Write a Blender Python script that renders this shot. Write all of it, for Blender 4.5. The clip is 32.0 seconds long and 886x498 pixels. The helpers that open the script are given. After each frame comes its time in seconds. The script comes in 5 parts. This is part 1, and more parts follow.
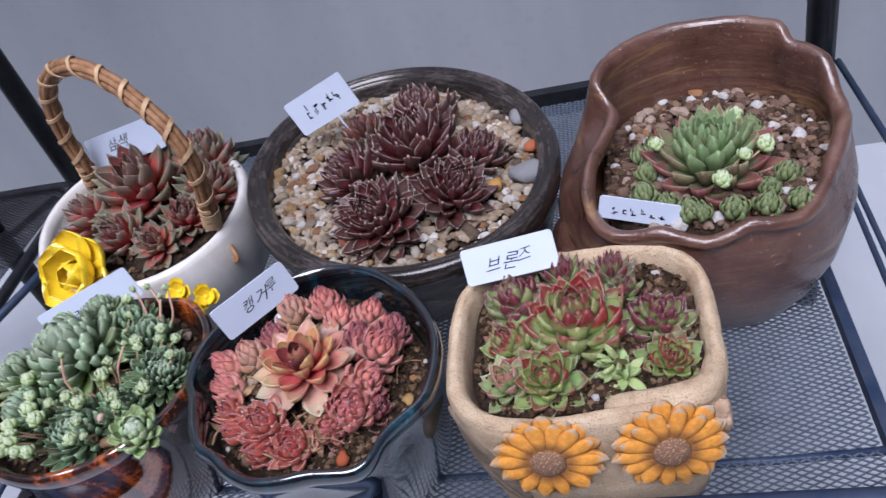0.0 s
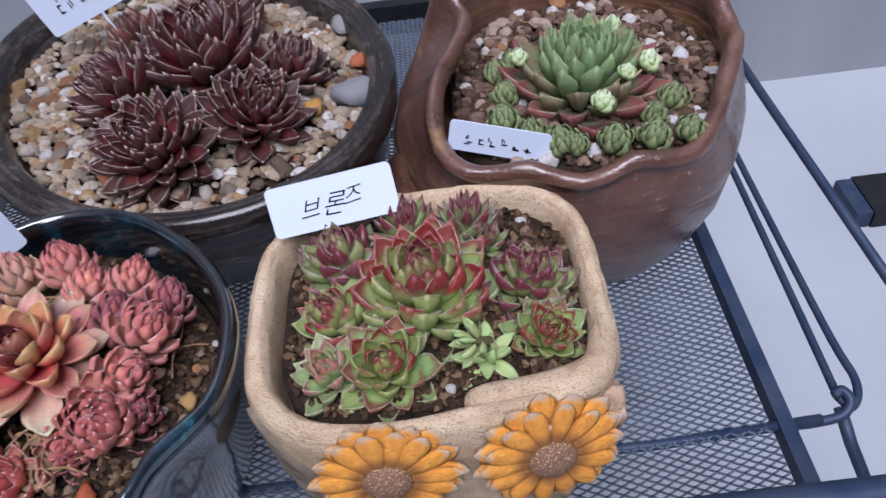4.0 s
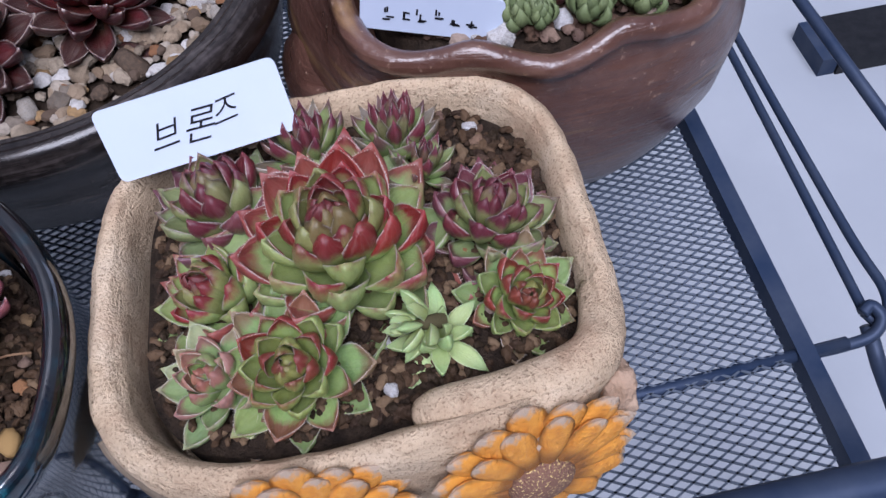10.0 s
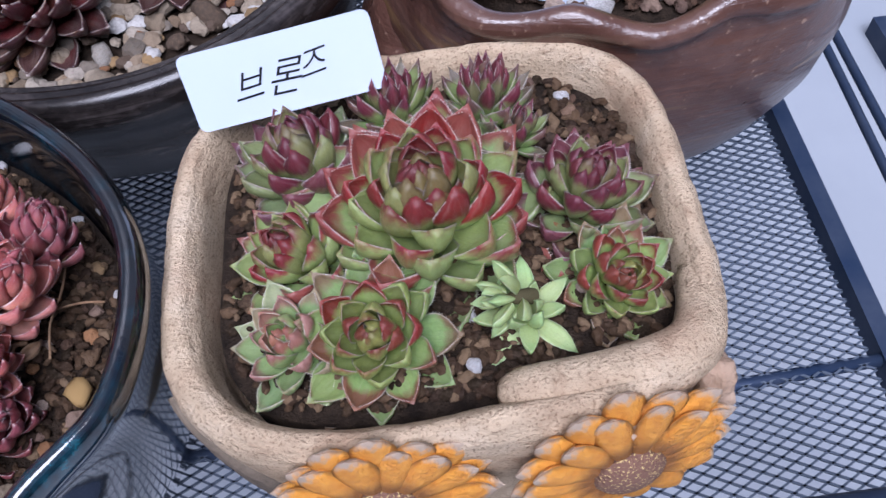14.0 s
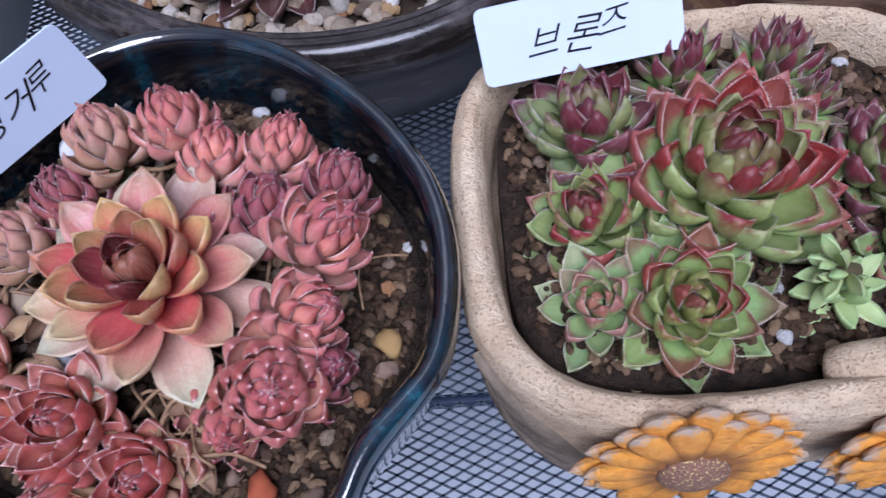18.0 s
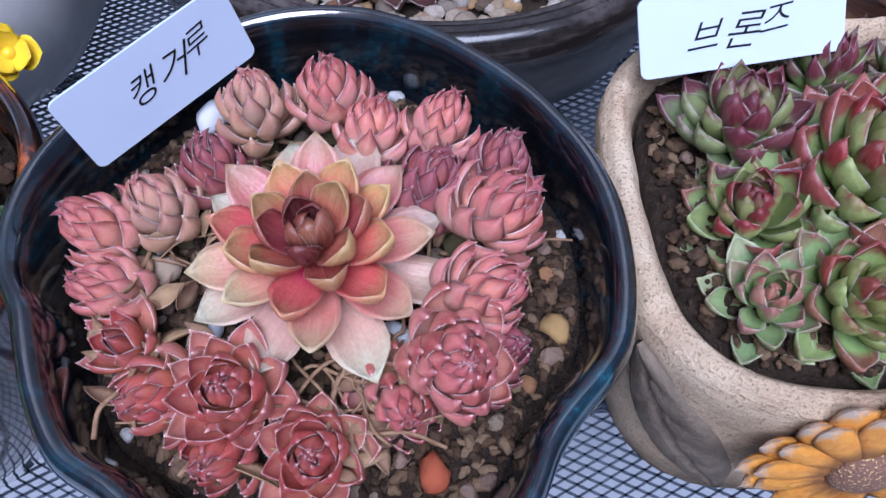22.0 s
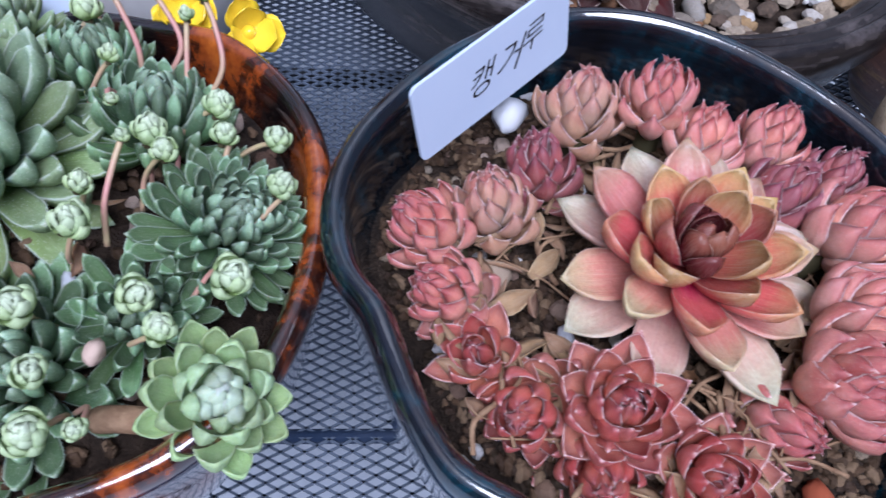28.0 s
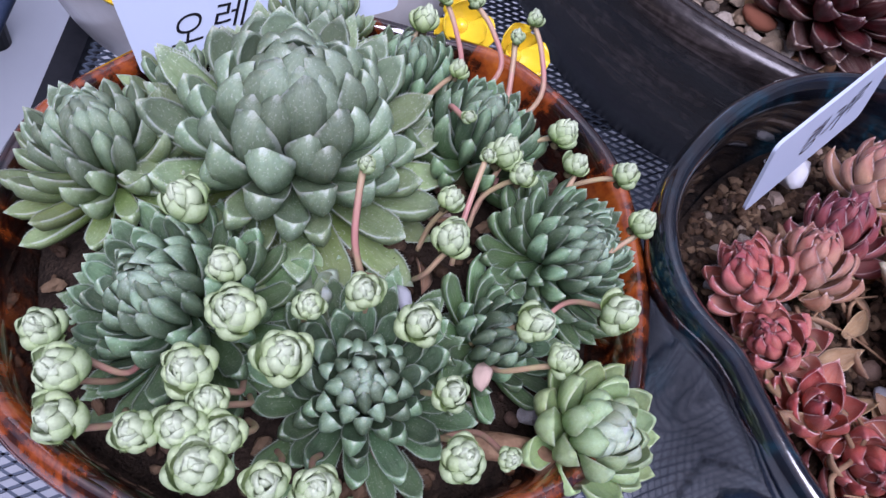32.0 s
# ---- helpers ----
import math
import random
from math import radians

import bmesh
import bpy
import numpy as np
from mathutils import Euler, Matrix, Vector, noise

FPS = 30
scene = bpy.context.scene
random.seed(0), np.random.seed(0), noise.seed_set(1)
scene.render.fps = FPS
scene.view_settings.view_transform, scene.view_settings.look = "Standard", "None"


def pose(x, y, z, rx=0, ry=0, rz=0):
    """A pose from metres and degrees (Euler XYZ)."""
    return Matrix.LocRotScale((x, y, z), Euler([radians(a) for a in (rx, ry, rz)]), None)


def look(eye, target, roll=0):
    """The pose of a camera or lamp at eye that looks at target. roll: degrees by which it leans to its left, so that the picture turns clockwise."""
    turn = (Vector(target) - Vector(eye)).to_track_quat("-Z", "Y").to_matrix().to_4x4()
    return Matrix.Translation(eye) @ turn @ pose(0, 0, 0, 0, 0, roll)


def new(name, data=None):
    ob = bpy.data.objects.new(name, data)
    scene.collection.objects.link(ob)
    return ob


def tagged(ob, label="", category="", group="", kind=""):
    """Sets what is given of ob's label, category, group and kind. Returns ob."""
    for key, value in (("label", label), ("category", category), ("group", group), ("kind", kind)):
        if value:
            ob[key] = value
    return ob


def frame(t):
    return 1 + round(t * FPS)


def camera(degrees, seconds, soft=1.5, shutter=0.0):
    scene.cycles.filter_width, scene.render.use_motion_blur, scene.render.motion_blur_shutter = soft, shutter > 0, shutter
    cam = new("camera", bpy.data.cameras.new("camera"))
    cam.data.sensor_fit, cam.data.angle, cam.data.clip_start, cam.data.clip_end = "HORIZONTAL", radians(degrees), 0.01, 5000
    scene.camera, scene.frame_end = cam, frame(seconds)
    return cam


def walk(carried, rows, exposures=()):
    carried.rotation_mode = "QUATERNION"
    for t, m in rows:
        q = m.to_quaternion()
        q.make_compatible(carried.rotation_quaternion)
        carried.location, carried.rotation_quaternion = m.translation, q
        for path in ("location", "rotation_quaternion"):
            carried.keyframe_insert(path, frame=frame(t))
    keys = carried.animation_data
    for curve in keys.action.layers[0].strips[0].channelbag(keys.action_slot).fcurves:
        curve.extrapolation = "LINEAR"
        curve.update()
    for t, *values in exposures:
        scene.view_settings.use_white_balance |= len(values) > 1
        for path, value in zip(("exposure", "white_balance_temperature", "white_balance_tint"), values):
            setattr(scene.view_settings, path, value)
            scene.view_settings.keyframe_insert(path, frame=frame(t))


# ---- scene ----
cam = camera(60.163, 32.0, 1.4, 0.5)
PATH = [
    (0, (0.03694, -0.00118, 0.69808), (-0.20458, 0.74030, 0.07209), -18.966),
    (0.5, (0.03788, 0.00901, 0.69032), (-0.16786, 0.75266, 0.05419), -17.326),
    (1, (0.03492, 0.02176, 0.68097), (-0.13253, 0.76561, 0.03394), -15.482),
    (1.5, (0.02881, 0.03212, 0.67017), (-0.11698, 0.77005, 0.01123), -14.379),
    (2, (0.01876, 0.04078, 0.66174), (-0.11938, 0.76615, -0.01261), -13.971),
    (2.5, (0.01224, 0.04699, 0.65671), (-0.11873, 0.76739, -0.02437), -13.489),
    (3, (0.01162, 0.05695, 0.64829), (-0.08743, 0.77296, -0.04273), -11.735),
    (3.5, (0.01489, 0.06743, 0.63692), (-0.04409, 0.77533, -0.06692), -9.564),
    (4, (0.01844, 0.07835, 0.62489), (-0.00322, 0.77639, -0.09084), -8.085),
    (4.5, (0.02109, 0.08516, 0.61681), (0.02081, 0.77648, -0.10574), -7.390),
    (6.5, (0.02524, 0.12093, 0.58625), (0.08700, 0.77764, -0.16536), -5.914),
    (7, (0.02627, 0.12751, 0.58237), (0.08577, 0.76643, -0.18459), -6.212),
    (7.5, (0.02648, 0.13375, 0.58123), (0.08068, 0.76323, -0.19389), -6.801),
    (8, (0.02559, 0.13965, 0.57932), (0.07785, 0.75669, -0.20587), -7.050),
    (8.5, (0.02461, 0.14363, 0.57639), (0.07207, 0.74105, -0.22412), -7.373),
    (9, (0.02356, 0.14857, 0.57157), (0.06448, 0.71721, -0.25000), -7.723),
    (9.5, (0.02251, 0.15186, 0.56966), (0.05973, 0.70490, -0.26267), -7.972),
    (10, (0.02244, 0.15602, 0.57278), (0.05676, 0.70228, -0.26414), -8.151),
    (10.5, (0.02044, 0.15824, 0.57398), (0.05219, 0.70765, -0.26097), -8.552),
    (11, (0.01623, 0.15866, 0.57374), (0.04365, 0.70992, -0.26014), -8.949),
    (11.5, (0.01460, 0.15449, 0.57289), (0.03962, 0.70548, -0.26125), -8.870),
    (12, (0.01155, 0.15103, 0.56998), (0.03189, 0.69940, -0.26601), -8.452),
    (12.5, (0.01232, 0.15065, 0.56855), (0.02808, 0.69535, -0.26994), -8.347),
    (13, (0.01362, 0.15380, 0.56755), (0.02241, 0.69382, -0.27405), -7.933),
    (13.5, (0.01126, 0.15782, 0.56392), (0.01480, 0.69474, -0.27971), -7.715),
    (15.5, (-0.01360, 0.16997, 0.56373), (-0.06448, 0.67703, -0.29667), -11.222),
    (16, (-0.02145, 0.17244, 0.56389), (-0.08080, 0.67063, -0.30115), -11.518),
    (16.5, (-0.02772, 0.17342, 0.56449), (-0.09290, 0.66134, -0.30596), -11.702),
    (17, (-0.03833, 0.17409, 0.56767), (-0.10335, 0.65063, -0.30907), -12.133),
    (17.5, (-0.04895, 0.17327, 0.56893), (-0.10873, 0.64461, -0.31099), -11.506),
    (18, (-0.06171, 0.17009, 0.57042), (-0.11204, 0.64730, -0.30693), -10.163),
    (18.5, (-0.07452, 0.16729, 0.57153), (-0.11504, 0.65194, -0.30224), -8.825),
    (19, (-0.08566, 0.16402, 0.57252), (-0.11984, 0.66359, -0.29308), -7.763),
    (19.5, (-0.09309, 0.16190, 0.57137), (-0.12040, 0.67245, -0.28805), -6.884),
    (20, (-0.10067, 0.16283, 0.56934), (-0.11458, 0.66725, -0.29401), -4.887),
    (20.5, (-0.10410, 0.16381, 0.56718), (-0.11249, 0.66654, -0.29722), -3.984),
    (21, (-0.10482, 0.16527, 0.56579), (-0.11235, 0.67138, -0.29664), -3.664),
    (21.5, (-0.10711, 0.16609, 0.56623), (-0.11211, 0.67643, -0.29373), -3.135),
    (22, (-0.11207, 0.16262, 0.56151), (-0.11264, 0.68241, -0.29279), -2.395),
    (22.5, (-0.11645, 0.16147, 0.55901), (-0.11329, 0.68376, -0.29376), -1.722),
    (23, (-0.11824, 0.16243, 0.56171), (-0.11380, 0.68508, -0.29083), -1.311),
    (23.5, (-0.11754, 0.16317, 0.56174), (-0.11317, 0.68616, -0.29058), -1.113),
    (24, (-0.11636, 0.16276, 0.56038), (-0.11256, 0.68704, -0.29116), -1.156),
    (24.5, (-0.11634, 0.16212, 0.55997), (-0.11210, 0.68970, -0.28953), -1.092),
    (26.5, (-0.15244, 0.16716, 0.55449), (-0.12726, 0.70203, -0.29007), 0.841),
    (27, (-0.17119, 0.16880, 0.55302), (-0.12672, 0.69992, -0.29310), 3.261),
    (27.5, (-0.18838, 0.16887, 0.55028), (-0.12547, 0.70230, -0.29322), 5.572),
    (28, (-0.20653, 0.16956, 0.54973), (-0.12493, 0.70475, -0.29105), 8.046),
    (28.5, (-0.22432, 0.16876, 0.55033), (-0.12688, 0.70756, -0.28645), 10.158),
    (29, (-0.24212, 0.16900, 0.54720), (-0.12860, 0.70702, -0.28805), 12.355),
    (29.5, (-0.25386, 0.16895, 0.54449), (-0.13102, 0.70939, -0.28788), 13.955),
    (30, (-0.26620, 0.16949, 0.54399), (-0.13679, 0.71232, -0.28582), 15.455),
    (30.5, (-0.27728, 0.17150, 0.54148), (-0.13202, 0.71829, -0.28310), 17.625),
    (31, (-0.28730, 0.17557, 0.54333), (-0.13097, 0.71771, -0.28229), 19.343),
    (31.5, (-0.29123, 0.17582, 0.54442), (-0.13587, 0.71969, -0.28024), 19.693),
    (32, (-0.29294, 0.17433, 0.54097), (-0.14270, 0.72339, -0.28119), 19.477),
]
walk(cam, [(t, look(eye, target, roll)) for t, eye, target, roll in PATH], [(0, 0.40, 5780, 21), (4, 0.34, 5720, 21), (9, 0.28, 5580, 22), (13, 0.44, 5450, 22), (18, 0.40, 5250, 22), (22, 0.50, 5060, 22), (27, 0.52, 5100, 20), (29, 0.54, 5330, 22), (32, 0.36, 5480, 34)])

# ---- daylight: open shade under a bright sky ----
world = bpy.data.worlds.new("sky")
scene.world = world
world.use_nodes = True
wn = world.node_tree.nodes
sky = wn.new("ShaderNodeTexSky")
sky.sky_type = "NISHITA"
sky.sun_disc = False
sky.sun_elevation, sky.sun_rotation = radians(68), radians(200)
sky.air_density, sky.dust_density, sky.ozone_density = 1.0, 5.0, 1.0
world.node_tree.links.new(sky.outputs[0], wn["Background"].inputs[0])
wn["Background"].inputs[1].default_value = 0.048
sun_data = bpy.data.lights.new("sun", "SUN")
sun_data.energy, sun_data.angle, sun_data.color = 3.5, radians(40), (1.0, 0.985, 0.96)
sun = new("sun", sun_data)
sun.matrix_world = look((0.0, -0.75, 2.4), (0, 0.3, 0.3))


# ---- materials ----
class Nodes:
    """A small builder for node materials."""

    def __init__(self, name):
        self.m = bpy.data.materials.new(name)
        self.m.use_nodes = True
        self.t = self.m.node_tree
        self.b = self.t.nodes["Principled BSDF"]
        self.co = self.t.nodes.new("ShaderNodeTexCoord")

    def node(self, kind, ins=None, **props):
        n = self.t.nodes.new("ShaderNode" + kind)
        for k, v in props.items():
            setattr(n, k, v)
        for k, v in (ins or {}).items():
            self.put(n.inputs[k], v)
        return n

    def put(self, socket, v):
        if isinstance(v, bpy.types.NodeSocket):
            self.t.links.new(v, socket)
        elif isinstance(v, (tuple, list)) and len(v) == 3 and socket.type == "RGBA":
            socket.default_value = (*v, 1)
        else:
            socket.default_value = v

    def noise(self, scale, detail=4, rough=0.55, space="Object", vec=None, distort=0.0):
        n = self.node("TexNoise", {"Scale": scale, "Detail": detail, "Roughness": rough, "Distortion": distort})
        self.put(n.inputs["Vector"], vec or self.co.outputs[space])
        return n.outputs["Fac"]

    def ramp(self, fac, stops):
        r = self.node("ValToRGB", {"Fac": fac})
        els = r.color_ramp.elements
        while len(els) < len(stops):
            els.new(0.5)
        for e, (p, c) in zip(els, stops):
            e.position, e.color = p, (*(c if isinstance(c, tuple) else (c, c, c)), 1)
        return r.outputs["Color"]

    def mix(self, fac, a, b, blend="MIX"):
        n = self.node("MixRGB", {"Fac": fac, "Color1": a, "Color2": b}, blend_type=blend)
        return n.outputs["Color"]

    def math(self, op, a, b=0.0, clamp=False):
        n = self.node("Math", {0: a, 1: b}, operation=op, use_clamp=clamp)
        return n.outputs[0]

    def bump(self, height, strength=0.3, dist=0.001):
        n = self.node("Bump", {"Height": height, "Strength": strength, "Distance": dist})
        self.put(self.b.inputs["Normal"], n.outputs[0])

    def done(self, color=None, rough=0.5, metal=0.0, spec=0.5, coat=0.0):
        if color is not None:
            self.put(self.b.inputs["Base Color"], color)
        self.put(self.b.inputs["Roughness"], rough)
        self.put(self.b.inputs["Metallic"], metal)
        self.put(self.b.inputs["Specular IOR Level"], spec)
        self.put(self.b.inputs["Coat Weight"], coat)
        self.b.inputs["Coat Roughness"].default_value = 0.06
        return self.m


def plain(name, lo, hi, scale=60, rough=0.5, metal=0.0, bump=0.2, dist=0.001, coat=0.0, spec=0.2, detail=6):
    n = Nodes(name)
    f = n.noise(scale, detail)
    g = n.noise(scale * 7, 3)
    c = n.mix(n.math("MULTIPLY", g, 0.45), n.ramp(f, [(0.3, lo), (0.7, hi)]), lo)
    n.bump(n.math("ADD", f, n.math("MULTIPLY", g, 0.5)), bump, dist)
    return n.done(c, rough, metal, spec, coat)


def leaf_mat(name, base, mid, tip, edge, edge_from=0.9, rough=0.42, tip_from=0.62, vary=0.35, dots=0.0, blend=0.16, margin=0.22, frost=0.0, spec=0.35, point=0.0, base_to=0.36):
    """Leaf: colour runs from the base to the tip and along the margin, with a pale rim and a random shift from leaf to leaf."""
    n = Nodes(name)
    sep = n.node("SeparateXYZ", {0: n.co.outputs["UV"]})
    u, v = sep.outputs[0], sep.outputs[1]
    info = n.node("ObjectInfo").outputs["Random"]
    f = n.noise(3.2, 5, 0.6)
    g = n.noise(26.0, 4, 0.65)
    streak = n.noise(1.0, 4, 0.6, vec=n.node("Mapping", {"Vector": n.co.outputs["UV"], "Scale": (22.0, 2.2, 1.0)}).outputs[0])
    side = n.math("ABSOLUTE", n.math("SUBTRACT", n.math("MULTIPLY", u, 2.0), 1.0))
    along = n.math("ADD", v, n.math("MULTIPLY", n.math("SUBTRACT", f, 0.5), 0.42))
    along = n.math("ADD", along, n.math("MULTIPLY", n.math("SUBTRACT", info, 0.5), vary))
    along = n.math("ADD", along, n.math("MULTIPLY", n.math("SUBTRACT", streak, 0.5), 0.22))
    along = n.math("ADD", along, n.math("MULTIPLY", n.math("POWER", side, 2.6), margin))
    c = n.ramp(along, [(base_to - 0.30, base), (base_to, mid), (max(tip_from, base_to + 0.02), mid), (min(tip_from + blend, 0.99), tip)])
    c = n.mix(n.ramp(g, [(0.35, 0.30), (0.62, 0.0)]), c, n.mix(1.0, c, (0.55, 0.52, 0.50), "MULTIPLY"))
    c = n.mix(n.ramp(streak, [(0.5, 0.0), (0.78, 0.22)]), c, n.mix(0.5, c, (0.75, 0.74, 0.62)))
    if frost:
        c = n.mix(n.math("MULTIPLY", n.ramp(n.math("ADD", v, n.math("MULTIPLY", n.math("SUBTRACT", g, 0.5), 0.5)), [(0.30, 0.25), (0.95, 1.0)]), frost), c, (0.50, 0.56, 0.50))
    if dots:
        d = n.ramp(n.noise(46.0, 3, 0.7), [(0.60, 0.0), (0.68, 1.0)])
        c = n.mix(n.math("MULTIPLY", d, dots), c, (0.72, 0.74, 0.68))
    rim = n.ramp(n.math("ADD", side, n.math("MULTIPLY", n.math("SUBTRACT", g, 0.5), 0.14)), [(edge_from - 0.05, 0.0), (min(edge_from + 0.03, 1.0), 1.0)])
    c = n.mix(n.math("MULTIPLY", rim, 0.8), c, edge)
    if point:
        c = n.mix(n.math("MULTIPLY", n.ramp(n.math("ADD", v, n.math("MULTIPLY", n.math("SUBTRACT", g, 0.5), 0.10)), [(0.965, 0.0), (1.0, 1.0)]), point), c, edge)
    hsv = n.node("HueSaturation", {"Value": n.math("ADD", 0.80, n.math("MULTIPLY", info, 0.40)), "Color": c, "Hue": n.math("ADD", 0.488, n.math("MULTIPLY", info, 0.024))})
    n.bump(n.math("ADD", n.math("ADD", f, n.math("MULTIPLY", g, 0.5)), n.math("MULTIPLY", streak, 0.6)), 0.35, 0.0010)
    n.b.inputs["Subsurface Weight"].default_value = 0.22
    n.b.inputs["Subsurface Radius"].default_value = (1.0, 0.7, 0.4)
    n.b.inputs["Subsurface Scale"].default_value = 0.0014
    return n.done(hsv.outputs[0], n.math("ADD", rough - 0.06, n.math("MULTIPLY", g, 0.16)), 0.0, spec)


def glaze(name, stops, scale, rough=0.06, coat=0.0, zs=0.35, spec=0.7):
    n = Nodes(name)
    mp = n.node("Mapping", {"Vector": n.co.outputs["Object"], "Scale": (1, 1, zs)})
    f = n.noise(scale, 7, 0.62, vec=mp.outputs[0], distort=0.8)
    g = n.noise(scale * 9, 4)
    c = n.ramp(n.math("ADD", f, n.math("MULTIPLY", n.math("SUBTRACT", g, 0.5), 0.35)), stops)
    n.bump(n.math("ADD", f, n.math("MULTIPLY", g, 0.15)), 0.12, 0.002)
    return n.done(c, n.math("ADD", rough, n.math("MULTIPLY", g, 0.08)), 0.0, spec, coat)


# Faint slanted pale streaks: light on the wall, put into the paint colour.
WALL = Nodes("wall_paint_lit_streaks")
_v = WALL.node("Mapping", {"Vector": WALL.co.outputs["Object"], "Scale": (1.0, 1.0, 0.22), "Rotation": (0, 0.25, 0)}).outputs[0]
_f, _g = WALL.noise(7, 5, 0.5, vec=_v), WALL.noise(60, 4)
_c = WALL.ramp(_f, [(0.32, (0.225, 0.243, 0.268)), (0.52, (0.25, 0.267, 0.292)), (0.70, (0.285, 0.301, 0.325))])
_c = WALL.mix(WALL.ramp(_g, [(0.55, 0.0), (0.75, 0.25)]), _c, (0.19, 0.20, 0.22))
WALL.bump(_g, 0.08, 0.002)
WALL = WALL.done(_c, 0.4, 0, 0.3)
FLOOR = plain("floor_paint", (0.28, 0.305, 0.34), (0.33, 0.355, 0.39), 5, 0.38, 0, 0.05, 0.002)
MESH_STEEL = plain("grey_black_steel", (0.061, 0.078, 0.107), (0.116, 0.140, 0.184), 60, 0.4, 0.0, 0.2, 0.0006)
STEEL = plain("black_steel", (0.008, 0.009, 0.012), (0.022, 0.023, 0.027), 90, 0.42, 0.2, 0.2, 0.0006)
GREYSTEEL = plain("weathered_steel", (0.018, 0.033, 0.072), (0.054, 0.069, 0.105), 45, 0.5, 0.3, 0.25, 0.0006)
CARD = plain("white_card", (0.49, 0.56, 0.69), (0.54, 0.61, 0.73), 30, 0.5, 0, 0.03, 0.0005)
INK = plain("black_ink", (0.008, 0.008, 0.01), (0.02, 0.02, 0.025), 60, 0.35, 0, 0.0)
SOIL = plain("dark_soil", (0.014, 0.009, 0.006), (0.06, 0.04, 0.026), 220, 0.9, 0, 1.0, 0.003)
STRAW = plain("dry_root", (0.16, 0.09, 0.05), (0.36, 0.24, 0.14), 300, 0.8, 0, 0.6, 0.001)


def pebble_mat(name, cols):
    n = Nodes(name)
    info = n.node("ObjectInfo").outputs["Random"]
    r = n.node("ValToRGB", {"Fac": info})
    r.color_ramp.interpolation = "CONSTANT"
    els = r.color_ramp.elements
    while len(els) < len(cols):
        els.new(0.5)
    for i, (e, c) in enumerate(zip(els, cols)):
        e.position, e.color = i / len(cols), (*c, 1)
    f = n.noise(3.0, 6, 0.7)
    g = n.noise(14.0, 4, 0.7)
    c = n.mix(n.ramp(f, [(0.45, 0.0), (0.75, 0.5)]), r.outputs[0], (0.27, 0.18, 0.11))
    c = n.mix(n.ramp(g, [(0.45, 0.0), (0.7, 0.7)]), c, (0.07, 0.06, 0.05))
    n.bump(n.math("ADD", f, g), 0.6, 0.0015)
    return n.done(c, 0.75, 0.0, 0.15)


def pebble_stuff_mat(name, cols):
    n = Nodes(name)
    info = n.node("NewGeometry").outputs["Random Per Island"]
    r = n.node("ValToRGB", {"Fac": info})
    r.color_ramp.interpolation = "CONSTANT"
    els = r.color_ramp.elements
    while len(els) < len(cols):
        els.new(0.5)
    for i, (e, c) in enumerate(zip(els, cols)):
        e.position, e.color = i / len(cols), (*c, 1)
    g = n.noise(900.0, 4, 0.7)
    c = n.mix(n.ramp(g, [(0.45, 0.0), (0.8, 0.6)]), r.outputs[0], (0.10, 0.07, 0.05))
    n.bump(g, 0.5, 0.001)
    return n.done(c, 0.8, 0.0, 0.15)


PEB = [(0.089, 0.063, 0.046), (0.459, 0.444, 0.426), (0.279, 0.229, 0.170), (0.324, 0.282, 0.233), (0.234, 0.178, 0.123), (0.290, 0.235, 0.170), (0.380, 0.349, 0.308), (0.212, 0.152, 0.100), (0.262, 0.204, 0.142),
       (0.312, 0.261, 0.198), (0.290, 0.240, 0.180), (0.184, 0.089, 0.043), (0.279, 0.225, 0.161), (0.167, 0.141, 0.114), (0.335, 0.292, 0.237), (0.257, 0.167, 0.081)]
DARKPEB = [(0.045, 0.028, 0.02), (0.60, 0.59, 0.58), (0.10, 0.055, 0.036), (0.27, 0.185, 0.14), (0.08, 0.045, 0.03), (0.36, 0.28, 0.23), (0.62, 0.62, 0.63), (0.06, 0.035, 0.02), (0.24, 0.15, 0.10),
           (0.40, 0.31, 0.25), (0.13, 0.08, 0.058), (0.33, 0.16, 0.07), (0.20, 0.13, 0.10), (0.16, 0.10, 0.08)]
SACKGRIT = [(0.042, 0.022, 0.015), (0.119, 0.073, 0.054), (0.028, 0.016, 0.010), (0.168, 0.112, 0.086), (0.070, 0.040, 0.026), (0.098, 0.059, 0.042), (0.210, 0.145, 0.109), (0.035, 0.020, 0.013)]
PALE_PEBBLE, DARK_PEBBLE = pebble_mat("pale_pebble", PEB), pebble_mat("brown_pebble", DARKPEB)
CRUMB = pebble_stuff_mat("soil_crumb", [(0.032, 0.018, 0.010), (0.055, 0.032, 0.017), (0.019, 0.012, 0.006), (0.097, 0.060, 0.034), (0.039, 0.023, 0.012), (0.143, 0.095, 0.055), (0.023, 0.013, 0.008)])
PALE_GRIT, DARK_GRIT = pebble_stuff_mat("pale_grit", PEB), pebble_stuff_mat("brown_grit", SACKGRIT)


# ---- building helpers ----
def mesh_from(name, verts, faces, mat, smooth=True, uv=None):
    me = bpy.data.meshes.new(name)
    me.from_pydata([tuple(map(float, v)) for v in verts], [], faces)
    me.materials.append(mat)
    if smooth:
        me.polygons.foreach_set("use_smooth", [True] * len(me.polygons))
    if uv is not None:
        layer = me.uv_layers.new(name="UVMap")
        idx = np.empty(len(me.loops), dtype=np.int32)
        me.loops.foreach_get("vertex_index", idx)
        layer.data.foreach_set("uv", np.asarray(uv, dtype=np.float32)[idx].ravel())
    me.update()
    return me


def child(ob, parent, m=None):
    ob.parent = parent
    if m is not None:
        ob.matrix_basis = m
    return ob


